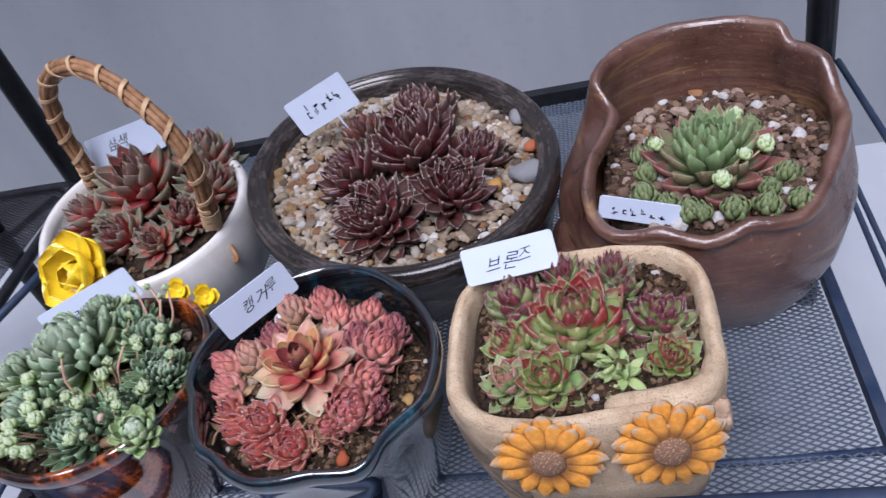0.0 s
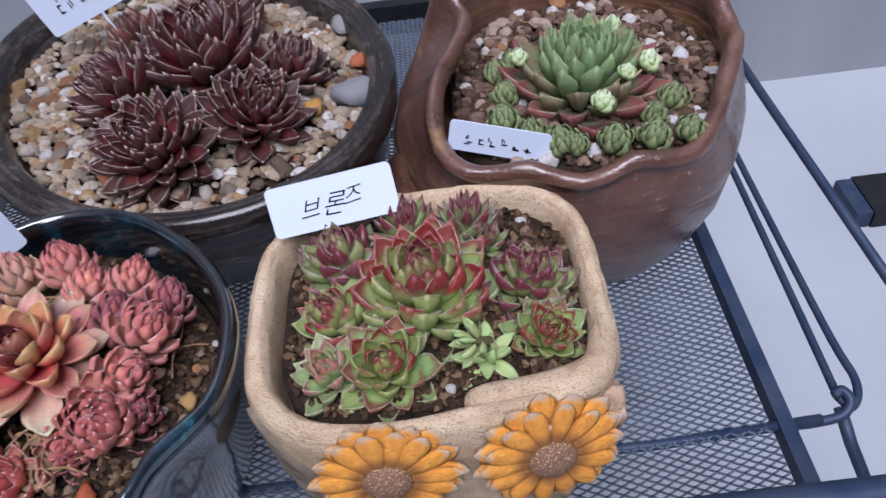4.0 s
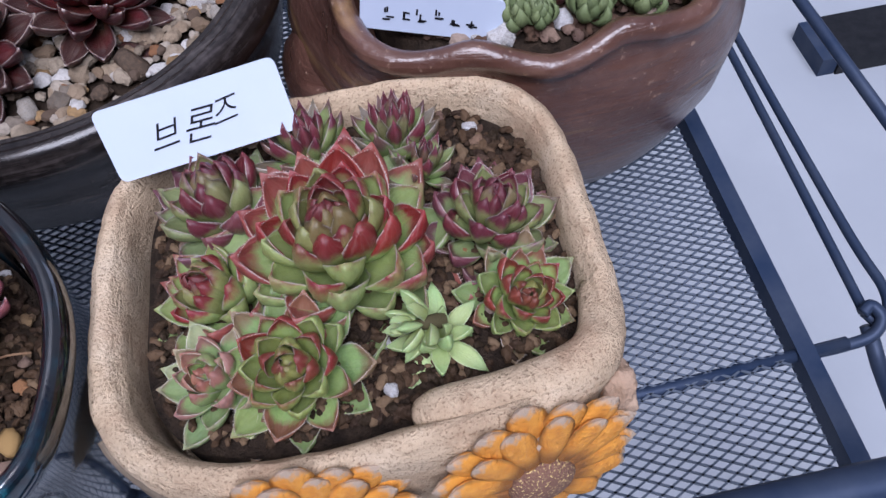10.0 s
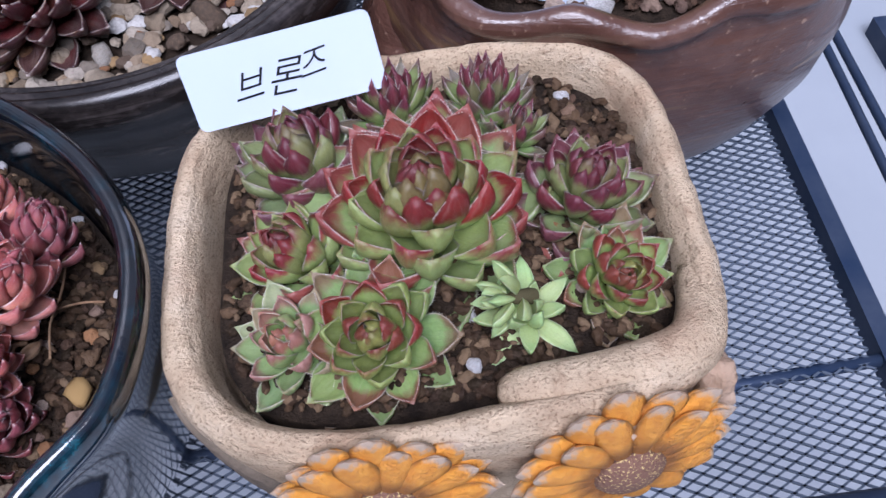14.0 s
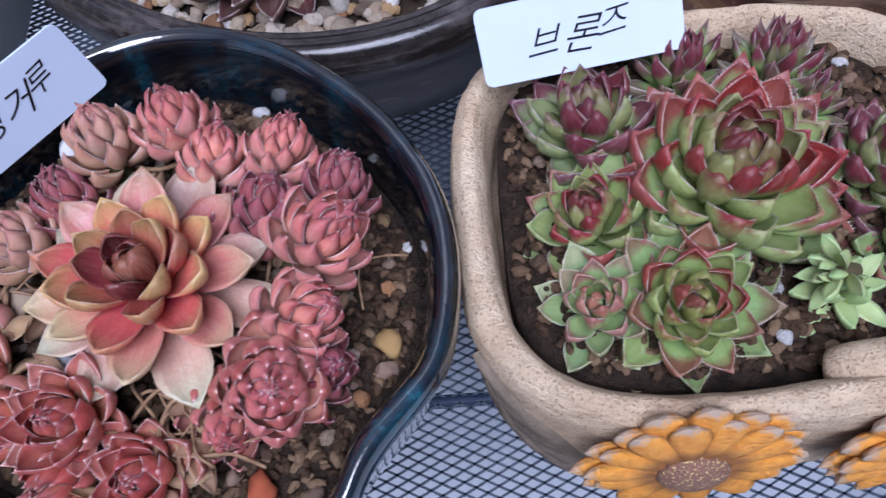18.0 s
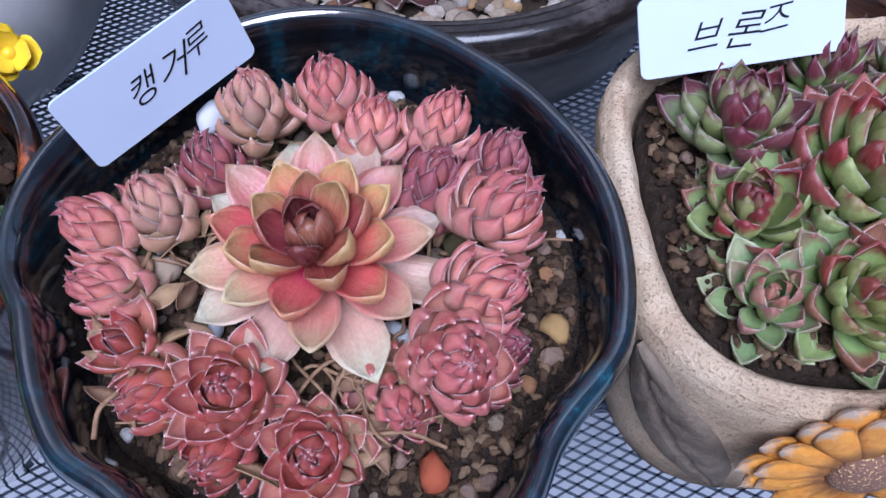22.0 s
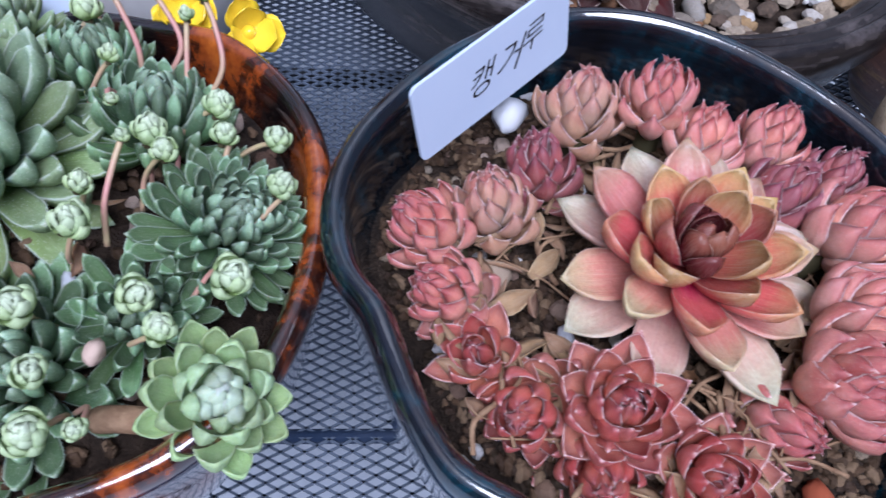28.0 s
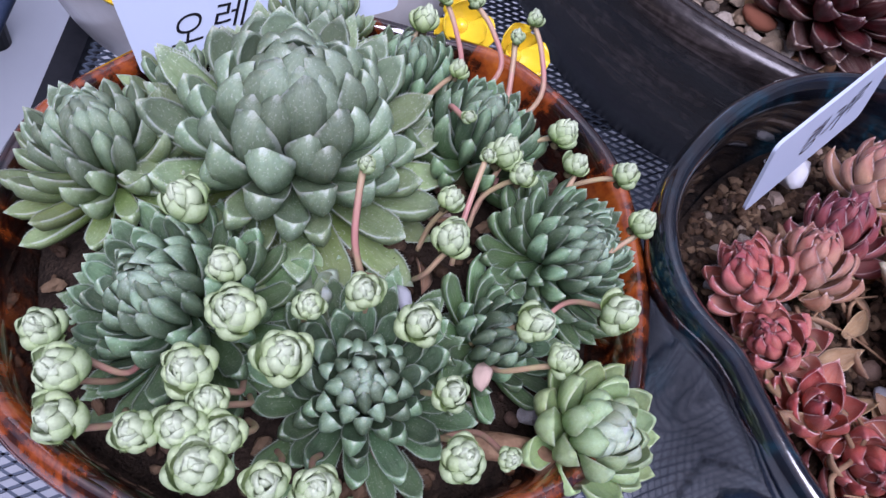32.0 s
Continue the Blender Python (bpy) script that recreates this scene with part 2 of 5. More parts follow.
def part(name, me, parent, m=None, label=""):
    ob = child(new(name, me), parent, m)
    if label:
        tagged(ob, label)
    return ob


def thing(name, label, category, at=(0, 0, 0), group="", kind=""):
    ob = new(name)
    ob.empty_display_size = 0.01
    ob.matrix_basis = Matrix.Translation(at)
    return tagged(ob, label, category, group, kind)


def smooth_ring(ctrl, n, k=2, passes=3):
    """A closed curve of radii through a few (degrees, radius) pairs."""
    a = np.array(sorted((c[0] % 360, c[1]) for c in ctrl), float)
    th = np.arange(n) * 360.0 / n
    r = np.interp(th, a[:, 0], a[:, 1], period=360)
    for _ in range(passes):
        r = sum(np.roll(r, s) for s in range(-k, k + 1)) / (2 * k + 1)
    return r


def loft(rings, cap_first=True, cap_last=True):
    """Verts and faces through closed rings of equal count, in order."""
    n = len(rings[0])
    verts = [tuple(p) for r in rings for p in r]
    faces = []
    for k in range(len(rings) - 1):
        a, b = k * n, (k + 1) * n
        faces += [(a + i, a + (i + 1) % n, b + (i + 1) % n, b + i) for i in range(n)]
    if cap_first:
        faces.append(tuple(range(n))[::-1])
    if cap_last:
        faces.append(tuple((len(rings) - 1) * n + i for i in range(n)))
    return verts, faces


def tube(points, radius, sides=8, taper=None, caps=True):
    """Verts and faces of a round bar along points."""
    pts = [Vector(p) for p in points]
    rings, up = [], Vector((0.13, 0.31, 0.94))
    for i, p in enumerate(pts):
        d = (pts[min(i + 1, len(pts) - 1)] - pts[max(i - 1, 0)]).normalized()
        if i == 0 and abs(d.dot(up)) > 0.9:
            up = Vector((1, 0.2, 0))
        a = (up - d * up.dot(d)).normalized()
        b = d.cross(a)
        up = a
        r = radius * (taper(i / (len(pts) - 1)) if taper else 1)
        rings.append([p + (a * math.cos(k * math.tau / sides) + b * math.sin(k * math.tau / sides)) * r for k in range(sides)])
    return loft(rings, caps, caps)


def bend(points, n=8):
    """A smooth line through points (Catmull-Rom)."""
    p = [Vector(q) for q in points]
    p = [p[0] * 2 - p[1]] + p + [p[-1] * 2 - p[-2]]
    out = []
    for i in range(1, len(p) - 2):
        for k in range(n):
            t = k / n
            out.append(0.5 * ((2 * p[i]) + (p[i + 1] - p[i - 1]) * t + (2 * p[i - 1] - 5 * p[i] + 4 * p[i + 1] - p[i + 2]) * t * t
                              + (3 * p[i] - p[i - 1] - 3 * p[i + 1] + p[i + 2]) * t ** 3))
    out.append(p[-2])
    return out


def joined(*pieces):
    verts, faces = [], []
    for v, f in pieces:
        o = len(verts)
        verts += list(v)
        faces += [tuple(i + o for i in q) for q in f]
    return verts, faces


def box(x0, x1, y0, y1, z0, z1):
    v = [(x, y, z) for z in (z0, z1) for y in (y0, y1) for x in (x0, x1)]
    return v, [(0, 2, 3, 1), (4, 5, 7, 6), (0, 1, 5, 4), (2, 6, 7, 3), (0, 4, 6, 2), (1, 3, 7, 5)]


def solid(name, vf, mat, label, category, kind="", smooth=False, group=""):
    return tagged(new(name, mesh_from(name, *vf, mat, smooth)), label, category, group, kind)


# ---- the setting ----
FLOOR_Z, SHELF = 0.0, 0.30
solid("floor", box(-3.5, 3.5, -3.0, 0.93, -0.12, FLOOR_Z), FLOOR, "pale grey painted balcony floor", "floor", "structure")
solid("wall_north", box(-3.5, 3.5, 0.93, 1.08, -0.12, 2.6), WALL, "light grey painted wall behind the plant rack", "wall", "structure")
# Unseen walls added on three sides to cut low sky light and reflections.
solid("wall_south", box(-3.5, 3.5, -3.15, -3.0, -0.12, 2.6), WALL, "unseen grey wall added to close the place and block low sky light", "wall", "structure")
solid("wall_west", box(-3.65, -3.5, -3.15, 1.08, -0.12, 2.6), WALL, "unseen grey wall added to close the place and block low sky light", "wall", "structure")
solid("wall_east", box(3.5, 3.65, -3.15, 1.08, -0.12, 2.6), WALL, "unseen grey wall added to close the place and block low sky light", "wall", "structure")


# ---- the plant rack: tube posts, framed shelf of expanded metal ----
def expanded(x0, x1, y0, y1, z, pitch_x=0.0078, pitch_y=0.0040, w=0.00045, h=0.0005):
    """A sheet of expanded metal: diamonds of slanted strands, as one mesh."""
    nx, ny = int((x1 - x0) / pitch_x), int((y1 - y0) / pitch_y)
    verts, faces = [], []
    for j in range(ny):
        for side in (0, 1):
            line = []
            for i in range(2 * nx + 1):
                up = (i + side) % 2
                y = y0 + pitch_y * j + (0.5 * pitch_y * up if side == 0 else pitch_y * (1 - 0.5 * (1 - up)) )
                line.append((x0 + i * pitch_x / 2, y))
            o = len(verts)
            for x, y in line:
                verts += [(x, y - w, z - h), (x, y + w, z - h), (x, y + w, z + h), (x, y - w, z + h)]
            for i in range(2 * nx):
                a, b = o + 4 * i, o + 4 * i + 4
                faces += [(a + k, b + k, b + (k + 1) % 4, a + (k + 1) % 4) for k in range(4)]
    return verts, faces


X0, X1, Y0, Y1 = -0.402, 0.158, 0.205, 0.672
rack = thing("plant_rack", "black metal plant rack with an expanded-metal shelf, slightly rusted", "rack", (0, 0, 0))
sheet = part("shelf_mesh", mesh_from("shelf_mesh", *expanded(X0, X1, Y0, Y1, SHELF), MESH_STEEL, False), rack, label="black expanded-metal mesh with diamond openings")
tagged(sheet, kind="stuff")


def bar(name, pts, r, parent, mat=STEEL, label="", sides=10):
    return part(name, mesh_from(name, *tube(pts, r, sides), mat), parent, None, label)


def flat(name, b, parent, mat=STEEL):
    return part(name, mesh_from(name, *box(*b), mat, False), parent)


flat("shelf_rail", (X1 - 0.003, X1 + 0.004, Y0, Y1, SHELF - 0.008, SHELF + 0.002), rack, GREYSTEEL)
flat("shelf_rail", (X0 - 0.006, X0 + 0.004, Y0, Y1, SHELF - 0.012, SHELF + 0.004), rack)
flat("shelf_rail", (X0 + 0.004, X1 - 0.004, Y1 - 0.004, Y1 + 0.008, SHELF - 0.012, SHELF + 0.014), rack)
flat("shelf_rail", (X0 + 0.004, X1 - 0.004, Y0 - 0.008, Y0 + 0.002, SHELF - 0.012, SHELF + 0.004), rack, GREYSTEEL)
bar("cross_bar", [(X0 - 0.03, 0.255, SHELF - 0.0018), (0.10, 0.2545, SHELF - 0.0018), (X1 + 0.018, 0.258, SHELF - 0.0018)], 0.0026, rack, GREYSTEEL, "rusted cross bar under the mesh")
bar("cross_bar", [(X0, 0.52, SHELF - 0.006), (X1, 0.52, SHELF - 0.006)], 0.0032, rack, GREYSTEEL)
bar("front_rail", bend([(X0 - 0.09, 0.26, 0.352), (X0 - 0.075, 0.215, 0.352), (X0 - 0.03, 0.199, 0.352), (-0.2, 0.196, 0.352), (0.1, 0.1965, 0.352), (0.19, 0.199, 0.352), (0.235, 0.215, 0.352), (0.25, 0.26, 0.352)]), 0.0065, rack, GREYSTEEL, "round guard rail along the front")
bar("back_post", [(0.218, 0.655, 0.0), (0.218, 0.655, 1.35)], 0.0125, rack, STEEL, sides=16)
bar("back_post", [(-0.605, 0.70, 0.0), (-0.605, 0.70, 1.35)], 0.0125, rack, STEEL, sides=16)
bar("front_post", [(0.228, 0.20, 0.0), (0.228, 0.20, 0.36)], 0.0115, rack, STEEL, sides=16)
bar("front_post", [(-0.472, 0.205, 0.0), (-0.472, 0.205, 0.36)], 0.0115, rack, STEEL, sides=16)
# the wire side frame that hooks round the cross bar
bar("side_wire", bend([(0.205, 0.66, 0.300), (0.200, 0.45, 0.300), (0.198, 0.31, 0.300), (0.199, 0.275, 0.300), (0.192, 0.262, 0.299), (0.187, 0.268, 0.300)]), 0.0021, rack, GREYSTEEL, "folded wire side frame")
bar("side_wire", bend([(0.187, 0.268, 0.300), (0.188, 0.285, 0.300), (0.192, 0.40, 0.300), (0.200, 0.66, 0.300)]), 0.0021, rack, GREYSTEEL)
bar("hook", bend([(X1 + 0.004, 0.2570, SHELF - 0.003), (0.176, 0.2575, SHELF - 0.003), (0.186, 0.2585, SHELF - 0.001), (0.1905, 0.263, SHELF + 0.003), (0.188, 0.268, SHELF + 0.005), (0.184, 0.266, SHELF + 0.004)]), 0.0024, rack, GREYSTEEL)
bar("side_wire", [(0.235, 0.66, 0.300), (0.238, 0.50, 0.300), (0.246, 0.21, 0.300)], 0.0030, rack, GREYSTEEL)
bar("leg_wire", [(0.187, 0.263, SHELF - 0.002), (0.189, 0.250, SHELF - 0.012), (0.215, 0.19, 0.22), (0.22, 0.18, 0.10)], 0.003, rack, GREYSTEEL)
bar("side_wire", [(-0.440, 0.66, 0.300), (-0.436, 0.45, 0.300), (-0.432, 0.25, 0.300)], 0.0030, rack, GREYSTEEL)
bar("side_wire", [(-0.520, 0.66, 0.300), (-0.545, 0.50, 0.300), (-0.57, 0.40, 0.300)], 0.0042, rack, GREYSTEEL)
# lower shelf of the same rack, seen through the mesh
flat("lower_rail", (-0.46, 0.21, 0.198, 0.206, 0.045, 0.06), rack)
flat("lower_rail", (-0.46, 0.21, 0.66, 0.668, 0.045, 0.06), rack)

side_rack = thing("side_rack", "second black metal rack with a mesh shelf standing beside", "rack", (0, 0, 0))
sm = part("shelf_mesh", mesh_from("side_mesh", *expanded(-0.95, -0.585, 0.40, 0.67, 0.30), STEEL, False), side_rack)
tagged(sm, kind="stuff")
bar("shelf_rail", bend([(-0.96, 0.675, 0.30), (-0.63, 0.675, 0.30), (-0.595, 0.665, 0.30), (-0.582, 0.64, 0.30), (-0.565, 0.39, 0.30)]), 0.006, side_rack)
bar("shelf_rail", [(-0.96, 0.395, 0.30), (-0.565, 0.395, 0.30)], 0.006, side_rack)
bar("cross_bar", [(-0.72, 0.39, 0.29), (-0.62, 0.67, 0.29)], 0.004, side_rack)
bar("post", [(-0.655, 0.60, 0.0), (-0.655, 0.60, 1.35)], 0.0115, side_rack, sides=16)
bar("post", [(-1.06, 0.56, 0.0), (-1.06, 0.56, 1.35)], 0.0115, side_rack, sides=16)

foot = thing("rack_foot", "black flat foot bar lying on the pale floor", "foot bar", (0, 0, 0))
part("foot_bar", mesh_from("foot_bar", *box(0.464, 0.85, 0.643, 0.703, 0.0, 0.022), STEEL, False), foot)
part("end_cap", mesh_from("end_cap", *box(0.446, 0.463, 0.645, 0.701, 0.0, 0.021), GREYSTEEL, False), foot)


# ---- pots ----
N = 180
TH = np.arange(N) * math.tau / N
COS, SIN = np.cos(TH), np.sin(TH)


def rings_of(centre, radius, levels, z_of=None, wob=0.0, seed=0):
    """levels: (scale, inset, z, wave) from the outer foot over the rim and down inside."""
    rng = np.random.RandomState(seed)
    ph = rng.rand(6) * 6.28
    out = []
    for k, (s, inset, z, wave) in enumerate(levels):
        r = radius * s - inset
        r = r * (1 + wob * (np.sin(3 * TH + ph[0] + k * 0.3) + np.sin(5 * TH + ph[1]) * 0.6 + np.sin(9 * TH + ph[2] + k) * 0.35))
        zz = z + (wave * z_of if z_of is not None else 0 * TH)
        out.append(np.stack([centre[0] + r * COS, centre[1] + r * SIN, zz], 1))
    return out


def superellipse(a, b, p):
    return 1.0 / (np.abs(COS / a) ** p + np.abs(SIN / b) ** p) ** (1 / p)


def finer(rings, steps, lump, scale, keep=1):
    """More rings between the given ones, each point shifted a little along its radius."""
    rings = [np.asarray(r) for r in rings]
    out = []
    for k in range(len(rings) - 1):
        for s in range(steps):
            out.append(rings[k] + (rings[k + 1] - rings[k]) * s / steps)
    out.append(rings[-1])
    for r in out[keep:]:
        c = r.mean(0)
        d = r - c
        d[:, 2] = 0
        d /= np.linalg.norm(d, axis=1)[:, None]
        h = np.array([noise.noise(Vector(p) * scale) + 0.5 * noise.noise(Vector(p) * scale * 2.7) for p in r])
        r += d * (lump * h)[:, None]
        r[:, 2] += 0.6 * lump * h
    return out


CLAY = Nodes("cream_clay")
_f = CLAY.noise(38, 8, 0.65)
_mp = CLAY.node("Mapping", {"Vector": CLAY.co.outputs["Object"], "Scale": (1, 1, 2.6)})
_g = CLAY.noise(120, 7, 0.72, vec=_mp.outputs[0], distort=0.5)
_s = CLAY.noise(1300, 4)
_c = CLAY.ramp(_f, [(0.28, (0.42, 0.30, 0.195)), (0.5, (0.60, 0.465, 0.315)), (0.72, (0.70, 0.575, 0.42))])
_c = CLAY.mix(CLAY.ramp(_g, [(0.55, 0.0), (0.72, 0.55)]), _c, (0.25, 0.145, 0.085))
_c = CLAY.mix(CLAY.ramp(_s, [(0.55, 0.0), (0.66, 0.65)]), _c, (0.17, 0.10, 0.055))
_st = CLAY.noise(26, 5, 0.6, vec=CLAY.node("Mapping", {"Vector": CLAY.co.outputs["Object"], "Scale": (1.0, 1.0, 0.45)}).outputs[0])
_c = CLAY.mix(CLAY.ramp(_st, [(0.54, 0.0), (0.70, 0.55)]), _c, (0.36, 0.21, 0.13))
CLAY.bump(CLAY.math("ADD", CLAY.math("MULTIPLY", _g, 1.0), CLAY.math("MULTIPLY", _s, 0.45)), 1.0, 0.0022)
CLAY = CLAY.done(_c, 0.85, 0, 0.12)

# square clay pot
BR = (0.003, 0.276)
br_r = superellipse(0.0715, 0.0635, 3.4)
lip = 0.0045 * np.exp(-((TH - math.radians(292)) / 0.42) ** 2) + 0.003 * np.exp(-((TH - math.radians(318)) / 0.3) ** 2)
clay_pot = thing("clay_pot", "cream clay planter with bark texture and two orange sunflowers", "pot", (0, 0, 0), "plant pots")
lv = [(0.80, 0, SHELF + 0.001, 0), (0.86, 0, SHELF + 0.006, 0), (0.93, 0, SHELF + 0.03, 0), (0.97, 0, SHELF + 0.06, 0), (0.985, 0, SHELF + 0.082, 0.3), (1.0, 0, SHELF + 0.092, 1),
      (1.0, 0.001, SHELF + 0.097, 1), (1.0, 0.004, SHELF + 0.100, 1), (1.0, 0.007, SHELF + 0.0995, 1), (1.0, 0.0095, SHELF + 0.096, 1), (1.0, 0.0110, SHELF + 0.088, 0.5), (1.0, 0.0118, SHELF + 0.07, 0)]
rg = rings_of(BR, br_r, lv, lip, 0.006, 3)
part("pot_wall", mesh_from("clay_wall", *loft(finer(rg, 3, 0.0007, 95)), CLAY), clay_pot)
bark = part("bark_lip", mesh_from("bark_lip", *tube(bend([(0.016, 0.2265, 0.394), (0.022, 0.2245, 0.3975), (0.040, 0.2245, 0.3985), (0.056, 0.228, 0.399), (0.0635, 0.236, 0.398), (0.0665, 0.252, 0.394)], 6), 0.0068, 12,
            lambda t: 0.25 + 0.80 * math.sin(math.pi * min(1, max(0, 0.06 + t * 0.9))) ** 0.5), CLAY), clay_pot, label="thick bark-like lip along the rim")
KNOT = plain("clay_knot", (0.30, 0.20, 0.13), (0.50, 0.37, 0.27), 90, 0.8, 0, 0.8, 0.002)
bm = bmesh.new()
bmesh.ops.create_icosphere(bm, subdivisions=4, radius=0.0068)
for v in bm.verts:
    v.co *= 1 + 0.30 * noise.noise(v.co * 220) + 0.12 * noise.noise(v.co * 700)
    v.co.z *= 1.5
    v.co.x *= 0.8
kn = bpy.data.meshes.new("knot")
bm.to_mesh(kn), bm.free(), kn.materials.append(KNOT)
kn.polygons.foreach_set("use_smooth", [True] * len(kn.polygons))
part("bark_knot", kn, clay_pot, Matrix.Translation((0.0665, 0.2265, 0.384)), "rough clay knot at the corner")

PETAL = Nodes("orange_petal")
_uv = PETAL.node("SeparateXYZ", {0: PETAL.co.outputs["UV"]})
_f = PETAL.noise(4, 5)
_c = PETAL.ramp(_f, [(0.3, (0.70, 0.25, 0.025)), (0.65, (0.92, 0.43, 0.06))])
_t = PETAL.math("ADD", _uv.outputs[1], PETAL.math("MULTIPLY", PETAL.math("SUBTRACT", PETAL.noise(9, 4), 0.5), 0.35))
_c = PETAL.mix(PETAL.ramp(_t, [(0.82, 0.0), (0.93, 0.9)]), _c, (0.52, 0.43, 0.34))
# Darker gaps between petals are put into the colour: brown margins and roots.
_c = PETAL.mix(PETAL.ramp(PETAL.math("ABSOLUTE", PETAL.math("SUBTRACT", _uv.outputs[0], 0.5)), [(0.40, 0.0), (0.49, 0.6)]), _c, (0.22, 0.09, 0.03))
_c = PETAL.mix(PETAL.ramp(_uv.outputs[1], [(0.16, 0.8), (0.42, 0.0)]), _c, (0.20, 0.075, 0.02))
_c = PETAL.mix(PETAL.ramp(PETAL.noise(16, 4, 0.7), [(0.60, 0.0), (0.74, 0.35)]), _c, (0.40, 0.15, 0.03))
PETAL.bump(PETAL.math("ADD", _f, PETAL.noise(22, 5, 0.7)), 0.9, 0.0016)
PETAL = PETAL.done(_c, 0.5)
DISC = Nodes("flower_disc")
_v = DISC.noise(1500, 2)
_c = DISC.mix(DISC.ramp(_v, [(0.58, 0.0), (0.66, 1.0)]), (0.17, 0.085, 0.055), (0.60, 0.44, 0.18))
DISC.bump(_v, 0.8, 0.001)
DISC = DISC.done(_c, 0.7)


SPINE = {}


def leaf_mesh(name, mat, width=0.5, thick=0.16, cup=0.25, curl=0.5, vmax=0.6, p=1.8, b0=0.45, nv=8, nu=4, spike=0.05, keel=0.0, fringe=0.0):
    """A unit fleshy leaf along +y, its upper face towards +z, that bends up by curl radians towards its tip."""
    ring = 2 * nu
    verts, uv, rims, spine = [], [], [], []
    y = z = 0.0
    for i in range(nv + 1):
        v = i / nv
        v = 1 - (1 - v) ** 1.25
        if i:
            a = curl * (v + pv) / 2 * (0.35 + 0.65 * v)
            y, z = y + (v - pv) * math.cos(a), z + (v - pv) * math.sin(a)
        pv = v
        a = curl * v
        spine.append((y, z))
        hw = b0 + (1 - b0) * math.sin(math.pi / 2 * min(1, v / vmax)) if v < vmax else max(0.0, 1 - ((v - vmax) / (1 - vmax)) ** p) ** 0.8
        hw *= width / 2
        th = thick * (0.55 + 0.45 * math.sin(math.pi * min(1, 0.25 + v * 0.7))) * (1 if v < 0.8 else (1 - ((v - 0.8) / 0.2) ** 2 * 0.85))
        for k in range(ring):
            top = k <= nu
            u = -1 + 2 * k / nu if top else 1 - 2 * (k - nu) / nu
            h = cup * u * u * hw
            if not top:
                h -= th * math.sqrt(max(0, 1 - u * u)) * (1 + keel * (1 - abs(u)))
            elif abs(u) < 1:
                h += 0.10 * th * (1 - u * u)
            if i == nv:
                px, py, pz = 0.0, y + spike * math.cos(a) * 0.0, z
            else:
                px, py, pz = u * hw, y - h * math.sin(a), z + h * math.cos(a)
            verts.append((px, py, pz))
            uv.append(((u + 1) / 2, v))
            if k in (0, nu):
                rims.append((v, u, Vector((px, py, pz)), a))
    faces = []
    for i in range(nv):
        a, b = i * ring, (i + 1) * ring
        faces += [(a + k, a + (k + 1) % ring, b + (k + 1) % ring, b + k) for k in range(ring)]
    if spike:
        tip = len(verts)
        a = curl
        verts.append((0, y + spike * math.cos(a), z + spike * math.sin(a)))
        uv.append((0.5, 1.0))
        o = (nv - 1) * ring
        faces += [(o + k, o + (k + 1) % ring, tip) for k in range(ring)]
    if fringe:
        # fine hairs along both margins
        for s in (-1, 1):
            line = [q for q in rims if q[1] == s and q[0] > 0.3]
            for q0, q1 in zip(line, line[1:]):
                for j in range(4):
                    p = q0[2].lerp(q1[2], (j + 0.5) / 4)
                    d = (q1[2] - q0[2]).normalized()
                    out = Vector((s * 0.9, 0.35, 0.25)).normalized()
                    o = len(verts)
                    verts += [tuple(p - d * 0.006 - out * 0.005), tuple(p + d * 0.006 - out * 0.005), tuple(p + (out + d * (0.4 + 0.5 * (j % 2))) * fringe * (1.0, 0.7, 1.15, 0.8)[j])]
                    uv += [(0.0, q0[0])] * 3
                    faces.append((o, o + 1, o + 2))
    me = mesh_from(name, verts, faces, mat, True, uv)
    SPINE[me.name] = spine
    return me


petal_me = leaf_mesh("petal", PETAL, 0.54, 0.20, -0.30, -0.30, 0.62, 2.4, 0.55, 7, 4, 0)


def sunflower(at, turn, rad, seed):
    rng = random.Random(seed)
    base = part("sunflower", mesh_from("sunflower_back", *loft([[(rad * 0.7 * c, rad * 0.7 * s, 0) for c, s in zip(COS[::5], SIN[::5])],
                [(rad * 0.6 * c, rad * 0.6 * s, 0.0035) for c, s in zip(COS[::5], SIN[::5])]]), KNOT), clay_pot, Matrix.Translation(at) @ turn, "orange glazed sunflower in relief")
    for layer, cnt, ln, lift in ((0, 15, 1.0, 0.0022), (1, 14, 0.88, 0.0045)):
        for i in range(cnt):
            a = (i + 0.5 * layer + rng.uniform(-0.12, 0.12)) / cnt * math.tau
            L = rad * 0.74 * ln * rng.uniform(0.92, 1.06)
            m = Matrix.Rotation(a, 4, "Z") @ Matrix.Translation((0, rad * 0.30, lift)) @ Matrix.Rotation(rng.uniform(-0.02, 0.12), 4, "X") @ Matrix.Diagonal((L * rng.uniform(0.9, 1.15), L, L, 1))
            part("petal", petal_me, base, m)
    dv = []
    for k in range(6):
        f = k / 5
        dv.append([(rad * 0.33 * math.cos(f * math.pi / 2) * c, rad * 0.33 * math.cos(f * math.pi / 2) * s, 0.004 + 0.0045 * math.sin(f * math.pi / 2)) for c, s in zip(COS[::5], SIN[::5])])
    part("flower_disc", mesh_from("disc", *loft(dv), DISC), base, None, "brown seed disc speckled with gold")


FT = Matrix.Rotation(radians(83), 4, "X")
sunflower((-0.016, 0.2120, 0.3795), FT, 0.0275, 1)
sunflower((0.0410, 0.2122, 0.3825), Matrix.Rotation(radians(9), 4, "Z") @ FT, 0.0275, 2)
